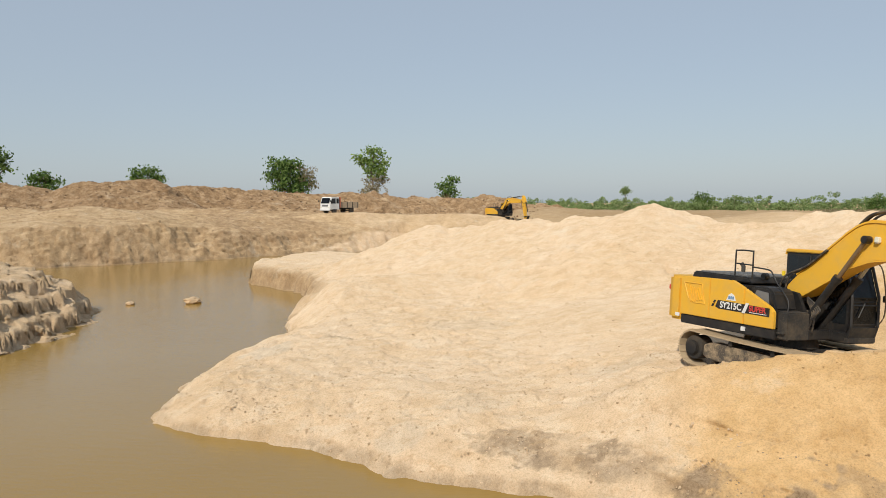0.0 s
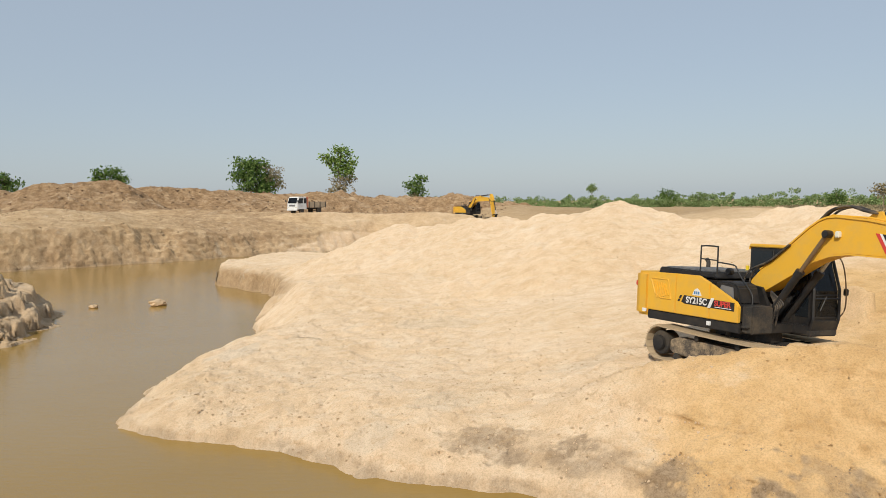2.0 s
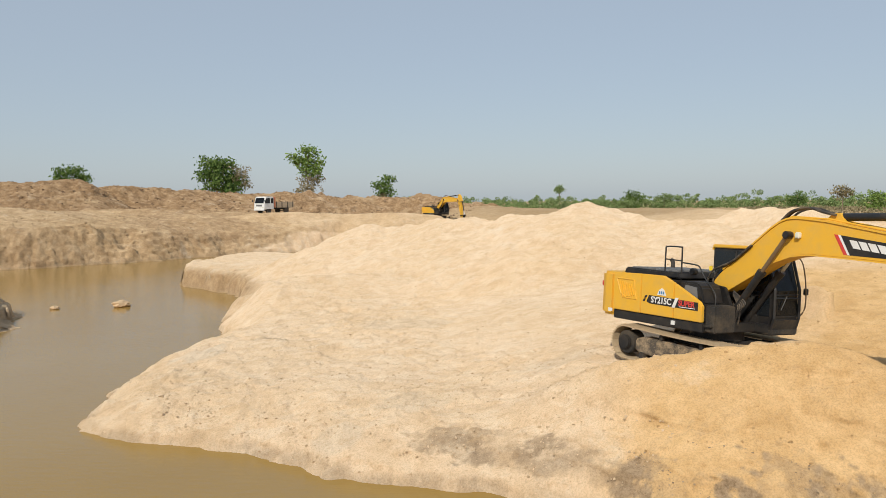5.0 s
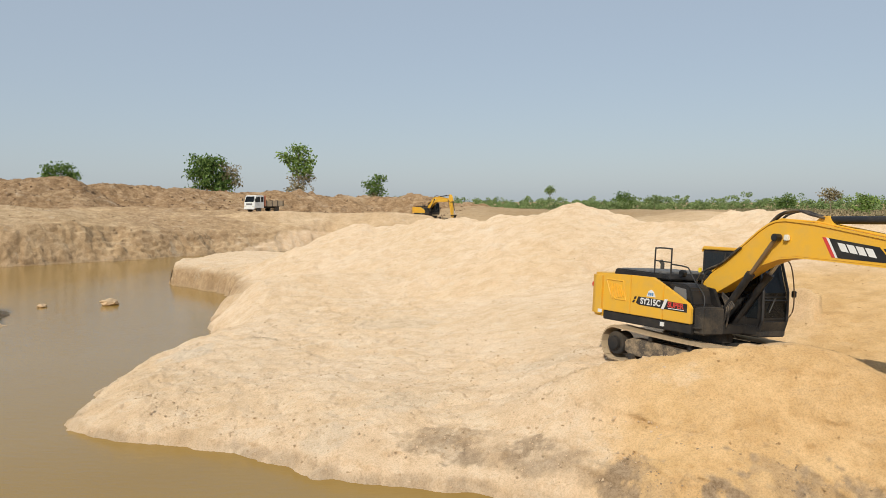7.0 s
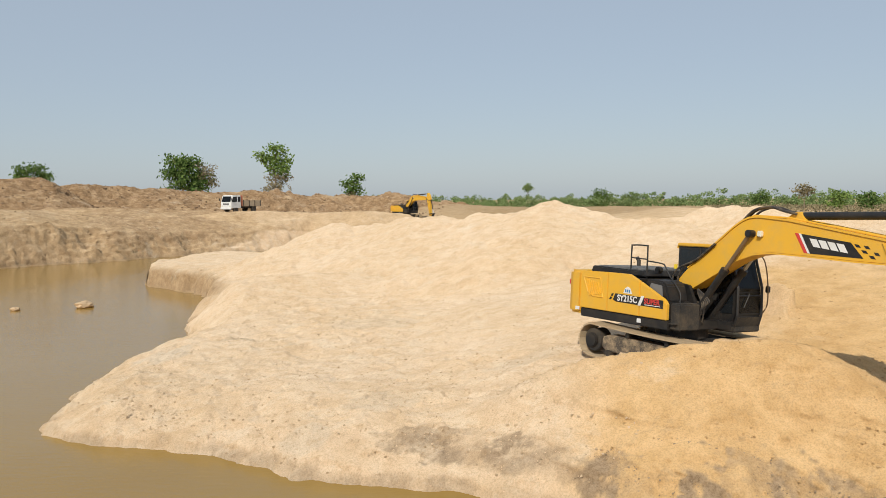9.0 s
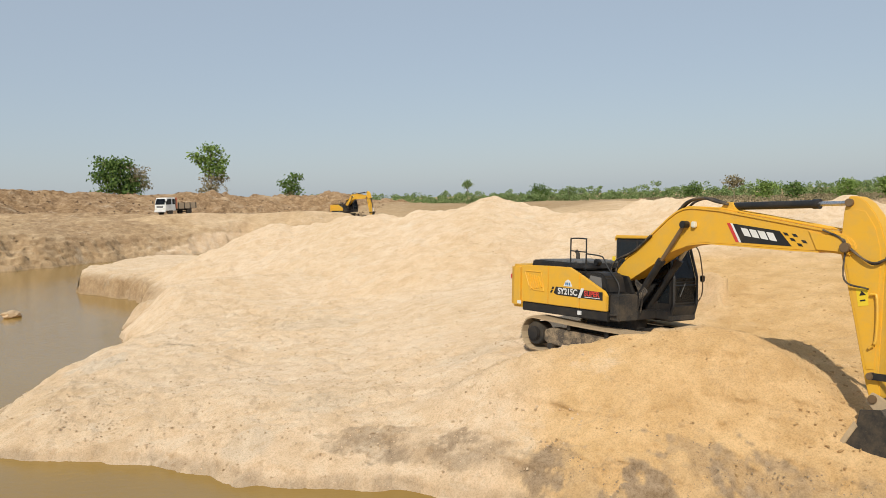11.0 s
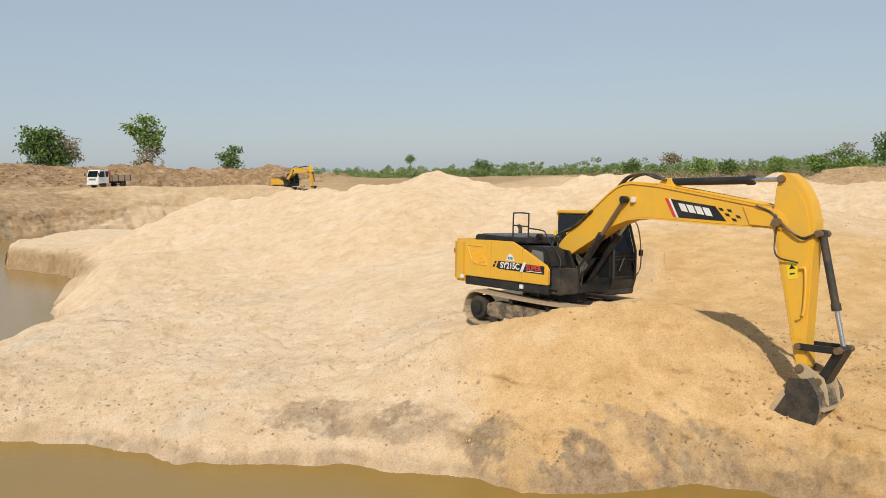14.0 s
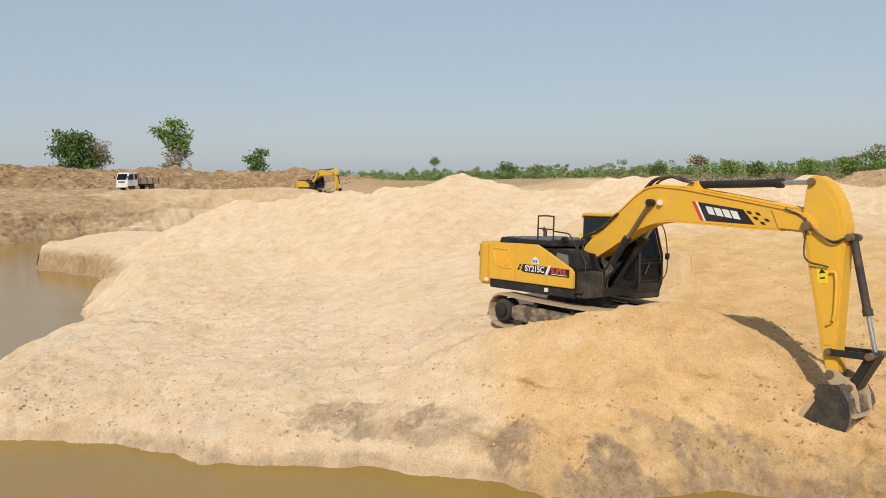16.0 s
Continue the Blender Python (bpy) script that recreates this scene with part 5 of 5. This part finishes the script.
tree(0.4, 176, [(1.0, 0, h - 0.9, 1.1, 0.8), (0.3, 0, h - 2.2, 1.0, 0.9), (-1.2, 0, h - 2.0, 1.1, 0.8), (-0.8, 0, h - 3.3, 1.2, 1.0), (0.9, 0, h - 3.6, 0.9, 0.8)], LEAF_DARK,
     "small sparse tree on the brown ridge", 0.14, dry=[(-0.3, 0, h - 4.4, 1.3, 0.8)])
h = over(-20.8, 178, 2.45)
tree(-20.8, 178, [(-1.2, 0, h - 1.5, 1.9, 1.3), (0.6, 0, h - 1.2, 1.9, 1.2), (1.8, 0, h - 2.4, 1.6, 1.2), (-1.9, 0, h - 2.8, 1.5, 1.2), (0, 0, h - 3.6, 2.6, 1.6)], LEAF_DARK, "round-topped green tree behind the brown heap", 0.25)
h = over(-27.2, 176, 2.1)
tree(-27.2, 176, [(-0.6, 0, h - 1.3, 1.8, 1.2), (1.6, 0, h - 2.0, 1.5, 1.1), (-1.6, 0, h - 3.0, 1.8, 1.4), (0.4, 0, h - 3.8, 2.6, 1.4)], LEAF_DARK, "ragged small tree behind the clay heap", 0.2,
     dry=[(0.6, 0, h - 2.6, 1.6, 1.4)])
h = over(-29.9, 160, 4.1)
tree(-29.9, 160, [(-0.8, 0, h - 1.5, 1.7, 1.6), (0.2, 0, h - 3.5, 1.8, 1.5), (1.6, 0, h - 5.0, 1.5, 1.0), (-1.6, 0, h - 5.0, 2.0, 1.6), (-0.6, 0, h - 7.4, 2.2, 1.8)], LEAF_DARK, "tall dark green tree at the edge of the clay heaps", 0.26)
# scattered trees of the plain
for bearing, far_m, elev, w, mat, label, dry in (
        (13.2, 300, 1.0, 1.5, LEAF_FAR_HAZY, "thin pale green tree standing over the far hedge", True),
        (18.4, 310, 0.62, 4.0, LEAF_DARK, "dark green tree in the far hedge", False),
        (20.6, 310, 0.5, 3.6, LEAF_FAR_HAZY, "pale olive tree in the far hedge", False),
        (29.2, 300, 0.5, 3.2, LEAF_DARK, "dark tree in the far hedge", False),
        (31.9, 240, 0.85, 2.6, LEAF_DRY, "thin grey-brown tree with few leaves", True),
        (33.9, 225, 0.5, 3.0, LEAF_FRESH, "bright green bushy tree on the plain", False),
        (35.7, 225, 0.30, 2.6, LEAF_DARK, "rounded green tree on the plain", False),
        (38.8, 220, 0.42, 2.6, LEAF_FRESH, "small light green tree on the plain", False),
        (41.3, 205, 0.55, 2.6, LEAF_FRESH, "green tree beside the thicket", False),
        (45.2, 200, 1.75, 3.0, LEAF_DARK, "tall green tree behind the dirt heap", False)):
    h = over(bearing, far_m, elev)
    lobes = [(0, 0, h - 0.25 * w, w * 0.55, w * 0.35), (-0.5 * w, 0, h - 0.6 * w, w * 0.5, w * 0.4), (0.5 * w, 0, h - 0.65 * w, w * 0.5, w * 0.4), (0, 0, h - w, w * 0.75, w * 0.45)]
    if not dry:
        lobes += [(-0.2 * w, 0, max(0.8, h - 1.5 * w), w * 0.8, w * 0.5)]
    tagged(tree(bearing, far_m, lobes, mat, label, 0.16, 0.34, 0.7 if dry else 1.4), group="scattered trees of the plain")
h = over(42.9, 200, 1.2)
tree(42.9, 200, [(0, 0, h - 1.6, 2.6, 1.5), (-2.6, 0, h - 3.0, 2.4, 1.6), (2.8, 0, h - 3.2, 2.4, 1.6), (0, 0, h - 4.4, 3.4, 1.8), (-3.6, 0, h - 5.2, 2.4, 1.6), (3.4, 0, h - 5.4, 2.4, 1.5)], LEAF_FRESH,
     "wide yellow-green thicket of bamboo-like stems", 0.2, 0.3, 1.3, dry=[(0.5, 0, h - 0.6, 1.6, 0.8), (-4.2, 0, h - 2.4, 1.8, 0.5), (2.2, 0, h - 2.2, 2.0, 1.0)])

# the hedge of far scrub along the plain, too many to count
pts, size = [], []
for bearing in np.arange(-33, 50, 0.16):
    far_m = 320 + rng.uniform(-25, 45)
    x, y = from_bearing(bearing, far_m)
    top = 2.8 + 2.6 * rng.random() ** 2 + 1.2 * math.sin(bearing * 0.9) ** 2 + (0.8 if bearing > 25 else 0)
    for _ in range(int(rng.integers(3, 6))):
        rad = rng.uniform(0.7, 1.5)
        cx, cy, cz = x + rng.normal() * 1.3, y + rng.normal() * 1.3, 2.8 + rng.uniform(0.25, 1.0) * (top - 0.6 * rad)
        d = rng.normal(size=(34, 3))
        d /= np.linalg.norm(d, axis=1)[:, None]
        pts.append(np.array([cx, cy, cz]) + d * rad * rng.uniform(0.6, 1.05, (34, 1)) * np.array([1.1, 1.1, 0.85]))
        size.append(rng.uniform(0.25, 0.5, 34))
    pts.append(rng.normal(size=(24, 3)) * np.array([1.0, 1.0, 0.5]) + np.array([x, y, 3.4]))
    size.append(rng.uniform(0.3, 0.55, 24))
co, f = leaf_cards(np.concatenate(pts), np.concatenate(size))
tagged(leaf_object("far_scrub", co, f, LEAF_FAR_HAZY), "low green scrub and young trees along the horizon", "scrub", kind="stuff")
# low dry growth in front of the hedge
pts, size = [], []
for _ in range(900):
    bearing, far_m = rng.uniform(26, 50), rng.uniform(170, 300)
    x, y = from_bearing(bearing, far_m)
    k = int(rng.integers(6, 14))
    pts.append(rng.normal(size=(k, 3)) * np.array([0.9, 0.9, 0.28]) + np.array([x, y, 3.35]))
    size.append(rng.uniform(0.2, 0.45, k))
co, f = leaf_cards(np.concatenate(pts), np.concatenate(size))
tagged(leaf_object("dry_grass", co, f, LEAF_DRY), "dry straw-coloured grass and weeds on the far plain", "grass", kind="stuff")
